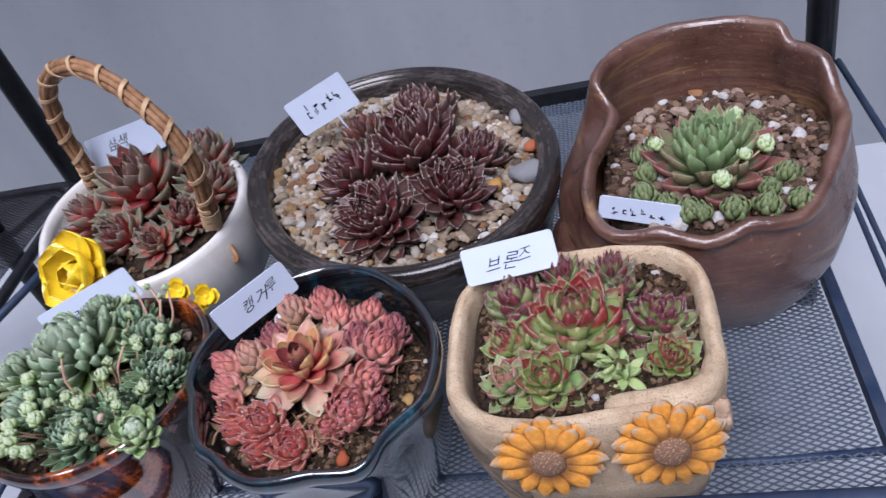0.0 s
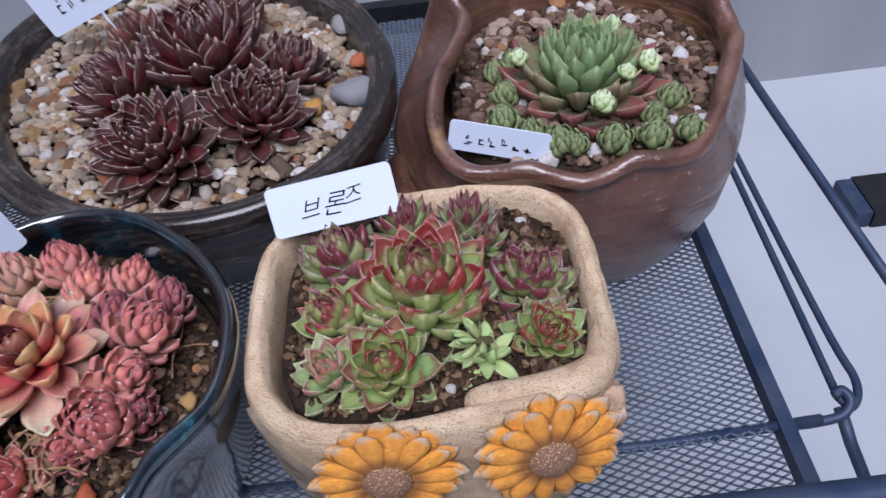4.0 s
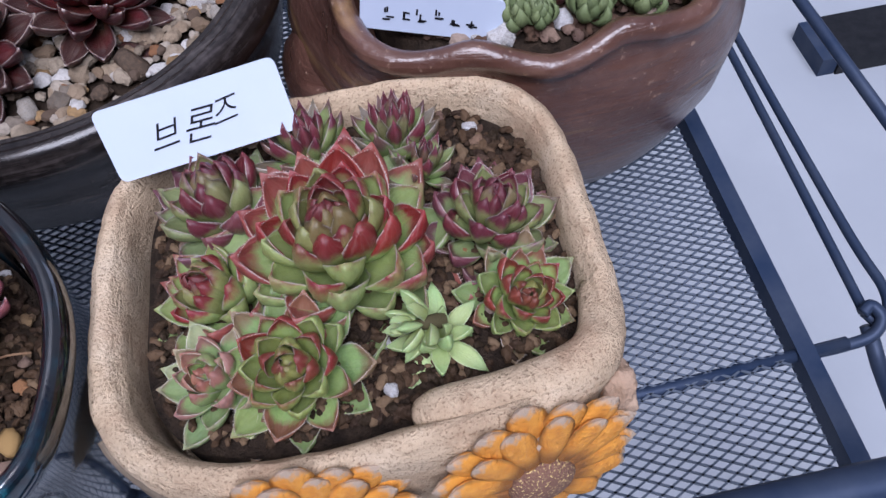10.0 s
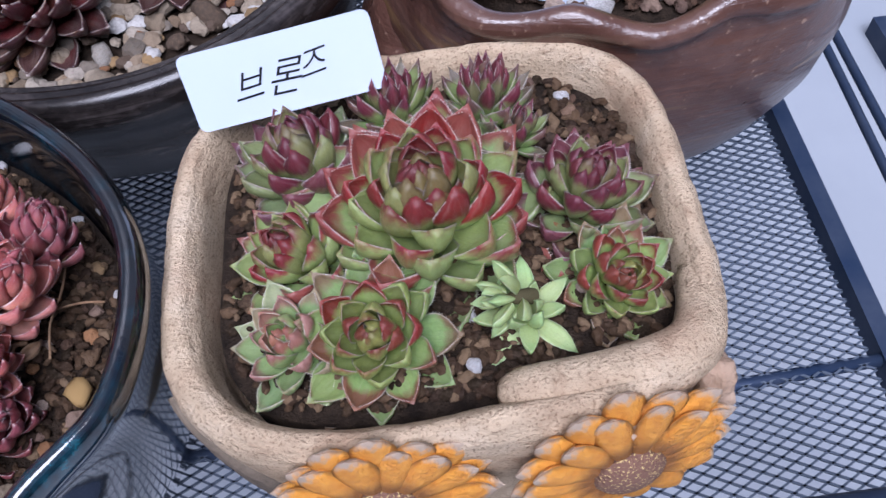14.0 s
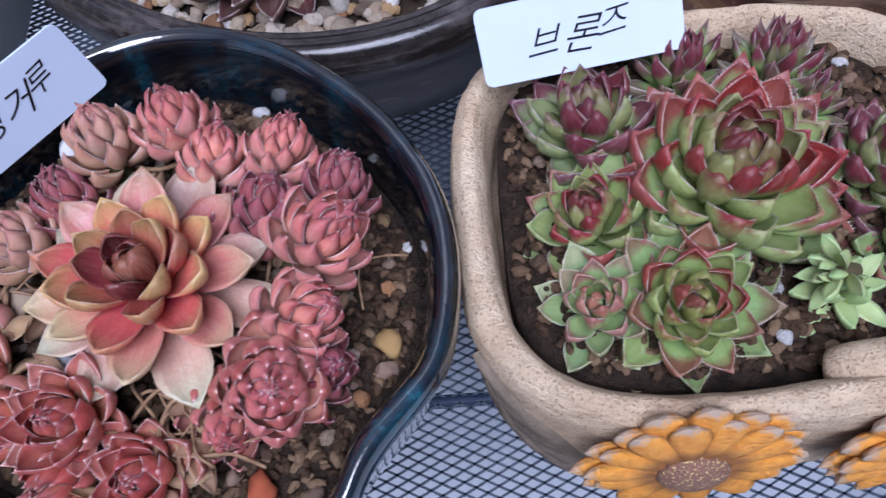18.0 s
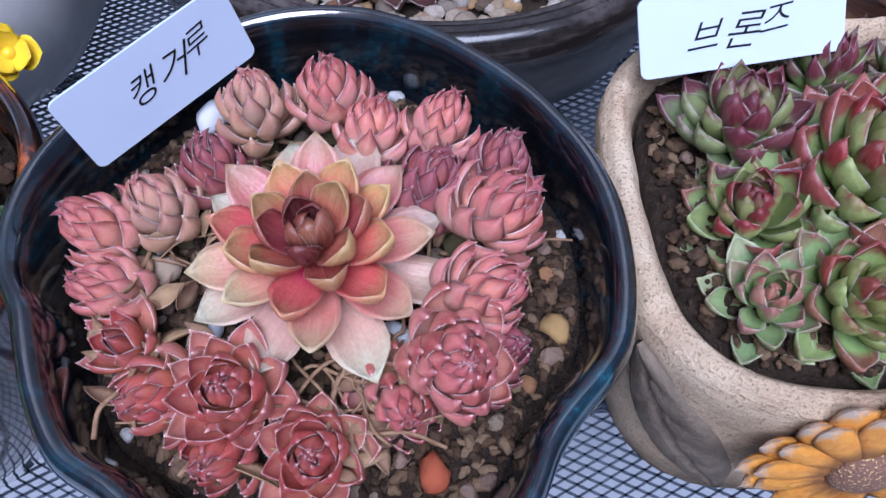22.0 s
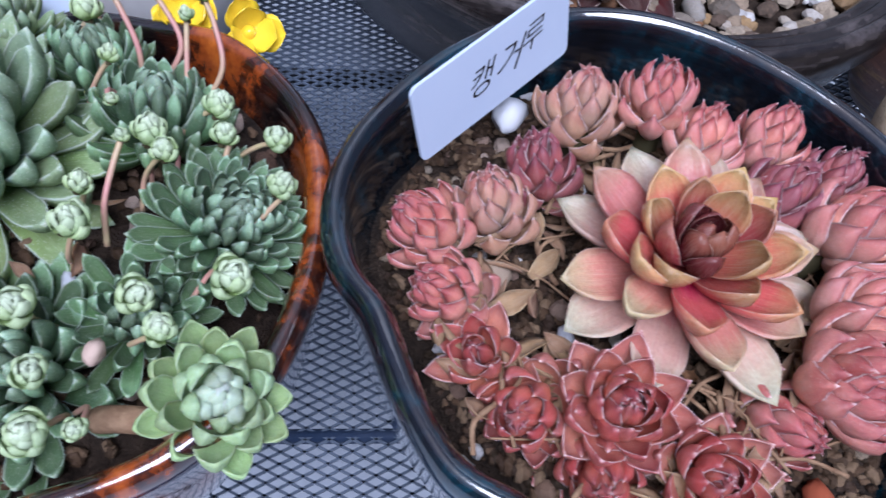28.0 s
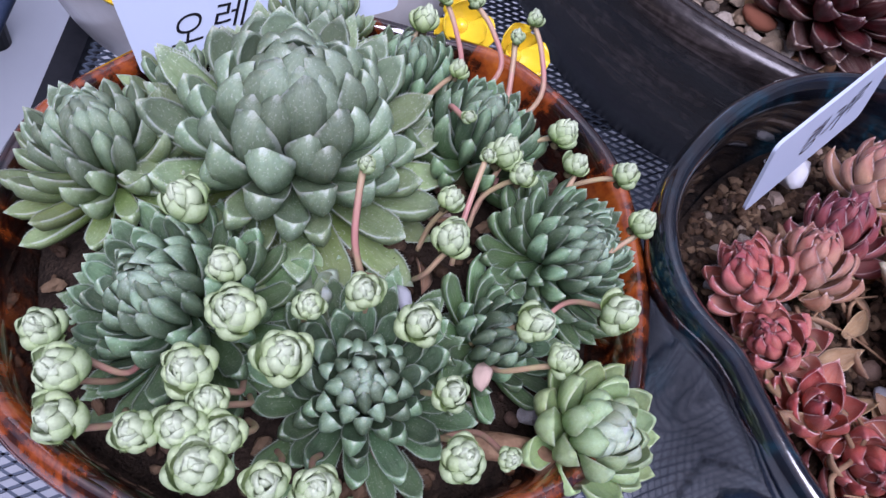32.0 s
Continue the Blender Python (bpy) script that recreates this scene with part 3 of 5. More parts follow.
RELIEF = plain("brown_relief", (0.10, 0.08, 0.06), (0.24, 0.19, 0.14), 120, 0.75, 0, 0.7, 0.0012)


def wall_relief(start, end, width, nu=16, nv=30):
    """A leaf with sunken veins that lies on the planter's outer wall."""
    start, end = Vector(start), Vector(end)
    axis = end - start
    mid = (start + end) / 2
    normal = Vector((mid.x - BR[0], mid.y - BR[1], 0)).normalized()
    across = normal.cross(axis.normalized())
    verts, faces, uv = [], [], []
    for j in range(nv + 1):
        v = j / nv
        hw = width / 2 * math.sin(math.pi * v ** 0.85) ** 0.75 if 0 < v < 1 else 0.0
        for i in range(nu + 1):
            u = -1 + 2 * i / nu
            p = start + axis * v + across * (u * hw)
            k = float(np.interp(p.z, (0.306, 0.33, 0.36, 0.382, 0.392), (0.86, 0.93, 0.97, 0.985, 1.0)))
            d = Vector((p.x - BR[0], p.y - BR[1], 0))
            s = k / (abs(d.x / 0.0715) ** 3.4 + abs(d.y / 0.0635) ** 3.4) ** (1 / 3.4)
            vein = math.exp(-(u / 0.09) ** 2) + 0.8 * math.exp(-((((v * 5.5 - abs(u) * 0.9) % 1) - 0.5) / 0.10) ** 2) * (abs(u) > 0.08)
            lift = -0.0006 + 0.0028 * (1 - u ** 4) ** 0.5 - 0.0016 * vein * (1 - u * u)
            q = d * s + d.normalized() * lift
            verts.append((BR[0] + q.x, BR[1] + q.y, p.z))
            uv.append(((u + 1) / 2, v))
    for j in range(nv):
        for i in range(nu):
            o = j * (nu + 1) + i
            faces.append((o, o + 1, o + nu + 2, o + nu + 1))
    return mesh_from("relief_leaf", verts, faces, RELIEF, True, uv)


part("relief_leaf", wall_relief((-0.0635, 0.2390, 0.3905), (-0.0330, 0.2180, 0.3270), 0.026), clay_pot, None, "dark brown leaf in relief on the side")


def soil_disc(name, centre, radius, z, dome, mat, label, inset=0.0):
    rr = [np.stack([centre[0] + (radius - inset) * s * COS, centre[1] + (radius - inset) * s * SIN, np.full(N, z + dome * (1 - s * s))], 1) for s in (1.0, 0.85, 0.65, 0.45, 0.25, 0.08)]
    for k, r in enumerate(rr[1:]):
        r[:, 2] += 0.0016 * np.array([noise.noise(Vector(p) * 130) for p in r])
    bot = rr[0].copy()
    bot[:, 2] -= 0.02
    return solid(name, loft([bot] + rr), mat, label, "soil", smooth=True)


soil_disc("potting_soil", (BR[0] + 0.002, BR[1] + 0.002), br_r, 0.388, 0.004, SOIL, "dark potting soil with grit in the clay planter", 0.0112)

# blue and orange glazed bowls with wavy rims
BLUE = glaze("blue_black_glaze", [(0.30, (0.003, 0.003, 0.004)), (0.46, (0.004, 0.005, 0.008)), (0.55, (0.004, 0.012, 0.018)), (0.64, (0.006, 0.030, 0.046)), (0.73, (0.015, 0.085, 0.11)), (0.84, (0.01, 0.03, 0.04))], 58, 0.04, 1.0, 0.35, 1.0)
AMBER = glaze("amber_glaze", [(0.36, (0.006, 0.004, 0.004)), (0.48, (0.03, 0.008, 0.004)), (0.57, (0.24, 0.05, 0.008)), (0.74, (0.48, 0.13, 0.016))], 34, 0.04, 1.0, 0.35, 1.0)
KA, OD = (-0.144, 0.267), (-0.292, 0.276)
ka_r = smooth_ring([(0, .0760), (10, .0735), (20, .0705), (30, .0685), (40, .0670), (50, .0665), (60, .0675), (70, .0690), (80, .0710), (90, .0720), (100, .0725), (110, .0720), (125, .0710), (140, .0715), (150, .0725), (160, .0750), (170, .0765),
                    (180, .0765), (190, .0750), (200, .0705), (210, .0720), (220, .0750), (230, .0780), (240, .0765), (250, .0805), (262, .0830), (272, .0820), (283, .0810), (292, .0850), (299, .0890), (305, .0870), (312, .0810), (319, .0800), (332, .0825), (342, .0800), (350, .0780)], N, 1, 2)
od_r = smooth_ring([(180, .0705), (168, .0705), (147, .0675), (120, .067), (92, .0675), (73, .0675), (55, .071), (38, .0715), (20, .0725), (0, .0715), (-20, .0735), (-37, .0775), (-52, .0775), (-70, .0735),
                    (-90, .0755), (-116, .0745), (-134, .0765), (-155, .072)], N, 1, 3)


od_r = od_r + 0.0025


def wavy_bowl(name, centre, r, rim, mat, label, rise):
    t = thing(name, label, "pot", (0, 0, 0), "plant pots")
    w = r / r.mean() - 1
    zw = rise * w
    h = rim - SHELF
    lv = [(0.66, 0, SHELF + 0.001, 0), (0.70, 0, SHELF + 0.004, 0), (0.80, 0, SHELF + 0.25 * h, 0), (0.91, 0, SHELF + 0.55 * h, 0), (0.945, 0, SHELF + 0.75 * h, 0.2), (0.96, 0, SHELF + 0.84 * h, 0.6),
          (0.985, 0, rim - 0.0105, 0.9), (1.0, 0, rim - 0.0065, 1), (1.0, 0.0002, rim - 0.0040, 1), (1.0, 0.0010, rim - 0.0018, 1), (1.0, 0.0022, rim - 0.0004, 1), (1.0, 0.0036, rim, 1), (1.0, 0.0050, rim - 0.0006, 1), (1.0, 0.0064, rim - 0.0026, 1), (1.0, 0.0076, rim - 0.0060, 0.95),
          (1.0, 0.0088, rim - 0.0110, 0.8), (1.0, 0.0105, rim - 0.019, 0.5), (1.0, 0.0125, rim - 0.032, 0)]
    # waves fade towards the foot
    rg = []
    for s, inset, z, wv in lv:
        k = min(1, max(0, (z - SHELF) / h))
        rr = (r * k + r.mean() * (1 - k)) * s - inset
        rg.append(np.stack([centre[0] + rr * COS, centre[1] + rr * SIN, z + wv * zw], 1))
    part("bowl", mesh_from(name, *loft(rg), mat), t)
    return t


blue_bowl = wavy_bowl("blue_bowl", KA, ka_r, 0.4115, BLUE, "glossy blue-black glazed bowl with a wavy rim", -0.02)
amber_bowl = wavy_bowl("amber_bowl", OD, od_r, 0.402, AMBER, "glossy amber and brown glazed bowl with a wavy rim", 0.06)
soil_disc("potting_soil", KA, ka_r, 0.390, 0.008, SOIL, "dark potting soil with grit in the blue bowl", 0.0108)
soil_disc("potting_soil", OD, od_r, 0.386, 0.008, SOIL, "dark potting soil in the amber bowl", 0.0105)

# large dark round bowl with a ringed rim
SLATE = glaze("slate_glaze", [(0.30, (0.007, 0.006, 0.006)), (0.5, (0.022, 0.018, 0.017)), (0.70, (0.075, 0.063, 0.060)), (0.85, (0.07, 0.038, 0.026))], 34, 0.18, 0.0, 7.0, 0.5)
BL = (-0.131, 0.473)
bl_r = 1.0 / np.sqrt((np.cos(TH - radians(122)) / 0.1485) ** 2 + (np.sin(TH - radians(122)) / 0.1165) ** 2)
dark_bowl = thing("dark_bowl", "large dark slate-glazed round bowl with a ringed rim", "pot", (0, 0, 0), "plant pots")
lv = [(0.60, 0, SHELF + 0.0010, 0), (0.64, 0, SHELF + 0.0040, 0), (0.80, 0, SHELF + 0.0300, 0), (0.91, 0, SHELF + 0.0480, 0), (0.955, 0, SHELF + 0.0700, 0), (0.965, 0, SHELF + 0.0800, 0), (0.998, 0, SHELF + 0.0850, 0), (1.0, 0, SHELF + 0.0930, 0),
      (1.0, 0.0012, SHELF + 0.0965, 0), (1.0, 0.0032, SHELF + 0.0985, 0), (1.0, 0.0054, SHELF + 0.0985, 0), (1.0, 0.0062, SHELF + 0.0968, 0), (1.0, 0.0074, SHELF + 0.0966, 0), (1.0, 0.0084, SHELF + 0.0978, 0), (1.0, 0.0102, SHELF + 0.0972, 0), (1.0, 0.0110, SHELF + 0.0954, 0), (1.0, 0.0122, SHELF + 0.0950, 0), (1.0, 0.0132, SHELF + 0.0958, 0), (1.0, 0.0150, SHELF + 0.0945, 0), (1.0, 0.0175, SHELF + 0.0890, 0), (1.0, 0.019, SHELF + 0.0730, 0)]
part("bowl", mesh_from("dark_bowl", *loft(rings_of(BL, bl_r, lv, None, 0.002, 5)), SLATE), dark_bowl)
soil_disc("gravel_bed", BL, bl_r, 0.379, 0.003, SOIL, "bed of grit in the dark bowl", 0.0185)

# brown sack-shaped pot with a high back
BROWN = Nodes("brown_stoneware")
_f = BROWN.noise(20, 8, 0.65, distort=0.6)
_g = BROWN.noise(420, 3)
_mp = BROWN.node("Mapping", {"Vector": BROWN.co.outputs["Object"], "Scale": (0.25, 0.25, 2.5), "Rotation": (0.35, 0.2, 0)})
_b = BROWN.noise(30, 4, 0.5, vec=_mp.outputs[0])
_c = BROWN.ramp(_f, [(0.30, (0.040, 0.019, 0.014)), (0.5, (0.095, 0.045, 0.032)), (0.72, (0.19, 0.105, 0.075))])
_c = BROWN.mix(BROWN.ramp(_b, [(0.58, 0.0), (0.62, 0.6), (0.66, 0.0)]), _c, (0.30, 0.18, 0.07))
_w = BROWN.noise(40, 5, 0.6, vec=BROWN.node("Mapping", {"Vector": BROWN.co.outputs["Object"], "Scale": (0.12, 0.12, 4.0), "Rotation": (0.06, 0.05, 0)}).outputs[0])
_c = BROWN.mix(BROWN.ramp(_w, [(0.40, 0.40), (0.55, 0.0)]), _c, (0.08, 0.032, 0.022))
_c = BROWN.mix(BROWN.ramp(_w, [(0.62, 0.0), (0.78, 0.35)]), _c, (0.22, 0.13, 0.09))
_c = BROWN.mix(BROWN.ramp(_g, [(0.64, 0.0), (0.74, 0.8)]), _c, (0.32, 0.21, 0.15))
BROWN.bump(BROWN.math("ADD", BROWN.math("ADD", _f, _w), BROWN.math("MULTIPLY", _g, 0.3)), 0.45, 0.0026)
BROWN = BROWN.done(_c, BROWN.math('ADD', 0.14, BROWN.math('MULTIPLY', _f, 0.34)), 0, 0.7, 0.3)
BW = (0.090, 0.4125)
bw_r = smooth_ring([(0, .0825), (30, .084), (60, .083), (90, .083), (120, .081), (150, .079), (170, .075), (190, .076), (205, .083), (218, .0895), (235, .089), (250, .084), (268, .082), (288, .086), (305, .085), (330, .081)], N)
high = smooth_ring([(0, .014), (12, .022), (24, .034), (34, .036), (42, .037), (46, .046), (70, .047), (100, .048), (130, .048), (150, .047), (158, .044), (163, .034), (171, .031), (180, .028), (188, .0255), (200, .0205), (210, .0135), (220, .0075), (229, .0045), (236, .0045),
                    (244, .0085), (253, .0035), (260, .0005), (268, .0015), (276, .0065), (286, .0035), (295, .0025), (307, .0055), (322, .0095), (337, .0155), (346, .0185)], N, 1, 2)
rim_r = smooth_ring([(0, .0800), (12, .0810), (24, .0830), (36, .0800), (42, .0790), (47, .0840), (60, .083), (90, .083), (120, .081), (140, .079), (152, .077), (159, .0735), (164, .0640), (171, .0600), (180, .0640), (188, .0695), (200, .0825), (210, .0930), (220, .1010), (229, .1025), (236, .0970),
                     (244, .0920), (253, .0910), (260, .0910), (268, .0870), (276, .0840), (286, .0865), (295, .0885), (307, .0830), (322, .0770), (337, .0765), (346, .0780)], N, 1, 2)
body_r = smooth_ring([(0, .0835), (30, .0845), (60, .083), (90, .083), (120, .085), (145, .093), (165, .098), (185, .0985), (200, .0985), (218, .1010), (235, .0990), (250, .0925), (268, .0885), (288, .0890), (305, .0880), (330, .0835)], N)
sack_pot = thing("sack_pot", "brown stoneware pot like an open sack with a high back", "pot", (0, 0, 0), "plant pots")
rg = []
for s, inset, z, wv, up in [(0.66, 0, SHELF + 0.001, 0, 0), (0.72, 0, SHELF + 0.004, 0, 0), (0.86, 0, SHELF + 0.025, 0, 0), (0.96, 0, SHELF + 0.050, 0, 0), (1.0, 0, SHELF + 0.072, 0.05, 0), (0.995, 0, SHELF + 0.084, 0.2, 0.12), (0.985, 0, SHELF + 0.091, 0.45, 0.4), (0.98, 0, SHELF + 0.096, 0.75, 0.75), (1.0, 0, SHELF + 0.0985, 0.95, 0.97),
                            (1.0, 0.0006, SHELF + 0.1012, 1.0, 1), (1.0, 0.0022, SHELF + 0.1030, 1.0, 1), (1.0, 0.0048, SHELF + 0.1034, 1.0, 1), (1.0, 0.0074, SHELF + 0.1022, 1.0, 1), (1.0, 0.0092, SHELF + 0.0995, 0.97, 1), (0.995, 0.0096, SHELF + 0.097, 0.75, 0.85), (0.99, 0.0096, SHELF + 0.095, 0.45, 0.6), (0.98, 0.0095, SHELF + 0.092, 0.1, 0.3), (0.96, 0.010, SHELF + 0.08, 0, 0)]:
    rr = (rim_r * up + body_r * (1 - up)) * s - inset
    if z < SHELF + 0.097:
        rr = rr * (1 + 0.010 * np.sin(2 * TH + 0.6 + 14 * (z - SHELF)) + 0.006 * np.sin(5 * TH))
    rg.append(np.stack([BW[0] + rr * COS, BW[1] + rr * SIN, z + wv * high], 1))
part("pot_wall", mesh_from("sack_wall", *loft(finer(rg, 2, 0.0010, 45)), BROWN), sack_pot)
bm = bmesh.new()
bmesh.ops.create_icosphere(bm, subdivisions=3, radius=0.021)
for v in bm.verts:
    v.co.x *= 0.90
    v.co.y *= 1.25
    v.co.z *= 1.55
    v.co *= 1 + 0.1 * noise.noise(v.co * 60)
fold_me = bpy.data.meshes.new("fold")
bm.to_mesh(fold_me), bm.free(), fold_me.materials.append(BROWN)
fold_me.polygons.foreach_set("use_smooth", [True] * len(fold_me.polygons))
part("fold", fold_me, sack_pot, Matrix.Translation((0.0040, 0.3900, 0.350)) @ Matrix.Rotation(radians(25), 4, "Z"), "rolled fold of clay on the side")
soil_disc("gravel_bed", BW, bw_r, 0.396, 0.004, SOIL, "bed of brown grit in the sack pot", 0.009)

# white basket pot with rattan handle
WHITE = glaze("white_glaze", [(0.3, (0.50, 0.48, 0.46)), (0.6, (0.60, 0.59, 0.57)), (0.85, (0.52, 0.47, 0.43))], 18, 0.16)
BK = (-0.338, 0.448)
bk_r = 1.0 / np.sqrt((np.cos(TH - radians(150)) / 0.092) ** 2 + (np.sin(TH - radians(150)) / 0.086) ** 2)
tiltz = -0.010 * np.cos(TH - radians(300))
basket_pot = thing("basket_pot", "white glazed basket-shaped pot with a rattan handle and yellow ceramic flowers", "pot", (0, 0, 0), "plant pots")
lv = [(0.62, 0, SHELF + 0.001, 0), (0.68, 0, SHELF + 0.005, 0), (0.88, 0, SHELF + 0.03, 0.1), (0.985, 0, SHELF + 0.06, 0.4), (1.0, 0, SHELF + 0.08, 0.8), (0.985, 0, SHELF + 0.096, 1), (0.975, 0.001, SHELF + 0.1005, 1), (0.97, 0.0035, SHELF + 0.102, 1),
      (0.97, 0.0065, SHELF + 0.100, 1), (0.97, 0.008, SHELF + 0.094, 1), (0.98, 0.008, SHELF + 0.075, 0.8)]
part("bowl", mesh_from("basket_bowl", *loft(rings_of(BK, bk_r, lv, tiltz, 0.003, 8)), WHITE), basket_pot)
soil_disc("potting_soil", BK, bk_r * 0.97, 0.386, 0.006, SOIL, "dark potting soil in the basket pot", 0.0085)
RATTAN = plain("rattan", (0.16, 0.075, 0.035), (0.40, 0.23, 0.12), 160, 0.6, 0, 0.5, 0.001)
WRAP = plain("rattan_wrap", (0.38, 0.24, 0.13), (0.58, 0.42, 0.26), 140, 0.55, 0, 0.4, 0.001)
arc = bend([(-0.400, 0.485, 0.392), (-0.387, 0.478, 0.428), (-0.386, 0.477, 0.455), (-0.380, 0.474, 0.481), (-0.366, 0.467, 0.505), (-0.340, 0.453, 0.523), (-0.309, 0.437, 0.529), (-0.282, 0.423, 0.521),
            (-0.264, 0.413, 0.508), (-0.249, 0.405, 0.491), (-0.2425, 0.4017, 0.469), (-0.2475, 0.4060, 0.443), (-0.2570, 0.4125, 0.415), (-0.2640, 0.4170, 0.398)], 6)
handle = thing("handle", "", "")
child(handle, basket_pot)
tagged(handle, "arched handle of rattan rods bound with strips")


def frame_at(pts, i):
    d = (pts[min(i + 1, len(pts) - 1)] - pts[max(i - 1, 0)]).normalized()
    a = (Vector((0.6, -0.8, 0)) - d * Vector((0.6, -0.8, 0)).dot(d)).normalized()
    return a, d.cross(a)


for k in range(6):
    off = []
    for i, p in enumerate(arc):
        a, b = frame_at(arc, i)
        q = k / 6 * math.tau + 0.02 * i
        off.append(p + (a * math.cos(q) + b * math.sin(q)) * 0.0037)
    part("rod", mesh_from("rod", *tube(off, 0.0026, 7), RATTAN), handle)
def ribbon(name, pts, turns, radius, half, phase=0.0):
    """A flat strip wound round a line."""
    rings = []
    n = len(pts) - 1
    for i in range(n):
        a, b = frame_at(pts, i)
        d = a.cross(b)
        for s in range(16):
            t = (i + s / 16) / n
            q = t * turns * math.tau + phase
            o = a * math.cos(q) + b * math.sin(q)
            tan = (b * math.cos(q) - a * math.sin(q)) * radius * turns * math.tau + d * (sum((pts[k + 1] - pts[k]).length for k in range(n)))
            side = o.cross(tan.normalized())
            p = pts[i].lerp(pts[i + 1], s / 16)
            rings.append([p + o * (radius + h) + side * w for w, h in ((-half, 0), (half, 0), (half, 0.0007), (-half, 0.0007))])
    return mesh_from(name, *loft(rings), WRAP, False)


part("binding", ribbon("binding", arc, 17, 0.0064, 0.0015), handle, None, "light rattan strip wound round the handle")
for ends in (arc[:8], arc[-8:]):
    part("binding", ribbon("binding_end", ends, 5, 0.0066, 0.0018), handle)
part("rattan_knot", mesh_from("rattan_knot", *tube(bend([(-0.256, 0.412, 0.380), (-0.2505, 0.4045, 0.378), (-0.2485, 0.401, 0.3755), (-0.2515, 0.402, 0.372), (-0.256, 0.408, 0.371)]), 0.0018, 8), RATTAN), basket_pot, label="end of the rattan pushed through the wall")

YELLOW = glaze("yellow_glaze", [(0.3, (0.70, 0.46, 0.01)), (0.6, (0.80, 0.60, 0.02)), (0.85, (0.85, 0.70, 0.10))], 60, 0.15)
ypet = leaf_mesh("rose_petal", YELLOW, 1.05, 0.07, 0.45, 0.9, 0.62, 3.0, 0.5, 8, 6, 0)
ypet2 = leaf_mesh("blossom_petal", YELLOW, 1.0, 0.08, 0.35, 0.5, 0.6, 3.0, 0.35, 7, 6, 0)


def ceramic_flower(name, at, axis, size, rows, me, label):
    z = Vector(axis).normalized()
    base = part(name, mesh_from(name + "_core", *loft([[(size * 0.16 * c, size * 0.16 * s, -0.1 * size) for c, s in zip(COS[::8], SIN[::8])], [(size * 0.2 * c, size * 0.2 * s, size * 0.1) for c, s in zip(COS[::8], SIN[::8])], [(size * 0.08 * c, size * 0.08 * s, size * 0.3) for c, s in zip(COS[::8], SIN[::8])]]), YELLOW),
                basket_pot, Matrix.Translation(at) @ z.to_track_quat("Z", "Y").to_matrix().to_4x4(), label)
    for cnt, ln, el, r0 in rows:
        for i in range(cnt):
            m = Matrix.Rotation((i + 0.31 * ln * 7) / cnt * math.tau, 4, "Z") @ Matrix.Translation((0, r0 * size, 0)) @ Matrix.Rotation(radians(el), 4, "X") @ Matrix.Diagonal((size * ln, size * ln, size * ln, 1))
            part("petal", me, base, m)


ceramic_flower("rose", (-0.358, 0.383, 0.395), (-0.1, -0.75, 0.65), 0.033, [(3, 0.55, 80, 0.04), (4, 0.75, 62, 0.08), (5, 0.9, 38, 0.12), (6, 1.0, 8, 0.16)], ypet, "yellow ceramic rose")
ceramic_flower("blossom", (-0.263, 0.347, 0.397), (0.1, -0.7, 0.7), 0.0115, [(3, 0.95, 20, 0.05), (3, 0.9, 40, 0.03)], ypet2, "small yellow ceramic blossom")
ceramic_flower("blossom", (-0.246, 0.345, 0.391), (0.35, -0.6, 0.6), 0.0115, [(3, 0.95, 20, 0.05), (3, 0.9, 40, 0.03)], ypet2, "small yellow ceramic blossom")


# ---- plants ----
BANDS = 5


def kinds(name, base, mid, tip, edge, shapes, **kw):
    """Leaf meshes of a plant from its heart outwards. Each of base, mid and tip holds three colours (heart, middle, outside) or one."""
    def pick(c, q):
        if not isinstance(c[0], tuple):
            return c
        return tuple(float(np.interp(q, (0, 0.5, 1), [c[0][k], c[1][k], c[2][k]])) for k in range(3))
    out = []
    for i in range(BANDS):
        q = i / (BANDS - 1)
        shape = dict(shapes[0])
        for key in ("width", "curl", "thick"):
            shape[key] = float(np.interp(q, (0, 0.5, 1), [sh[key] for sh in shapes]))
        out.append(leaf_mesh(f"{name}_leaf_{i}", leaf_mat(f"{name}_leaf_{i}", pick(base, q), pick(mid, q), pick(tip, q), edge, **kw), **shape))
    return out


def shapes(widths, thick, cup, curls, p=1.35, vmax=0.6, b0=0.5, spike=0.07, nv=9, keel=0.3, fringe=0.0):
    widths = widths if isinstance(widths, tuple) else (widths, widths, 0.95 * widths)
    return [dict(width=w, thick=thick, cup=cup, curl=c, vmax=vmax, p=p, b0=b0, spike=spike, nv=nv, nu=6, keel=keel, fringe=fringe) for c, w in zip(curls, widths)]


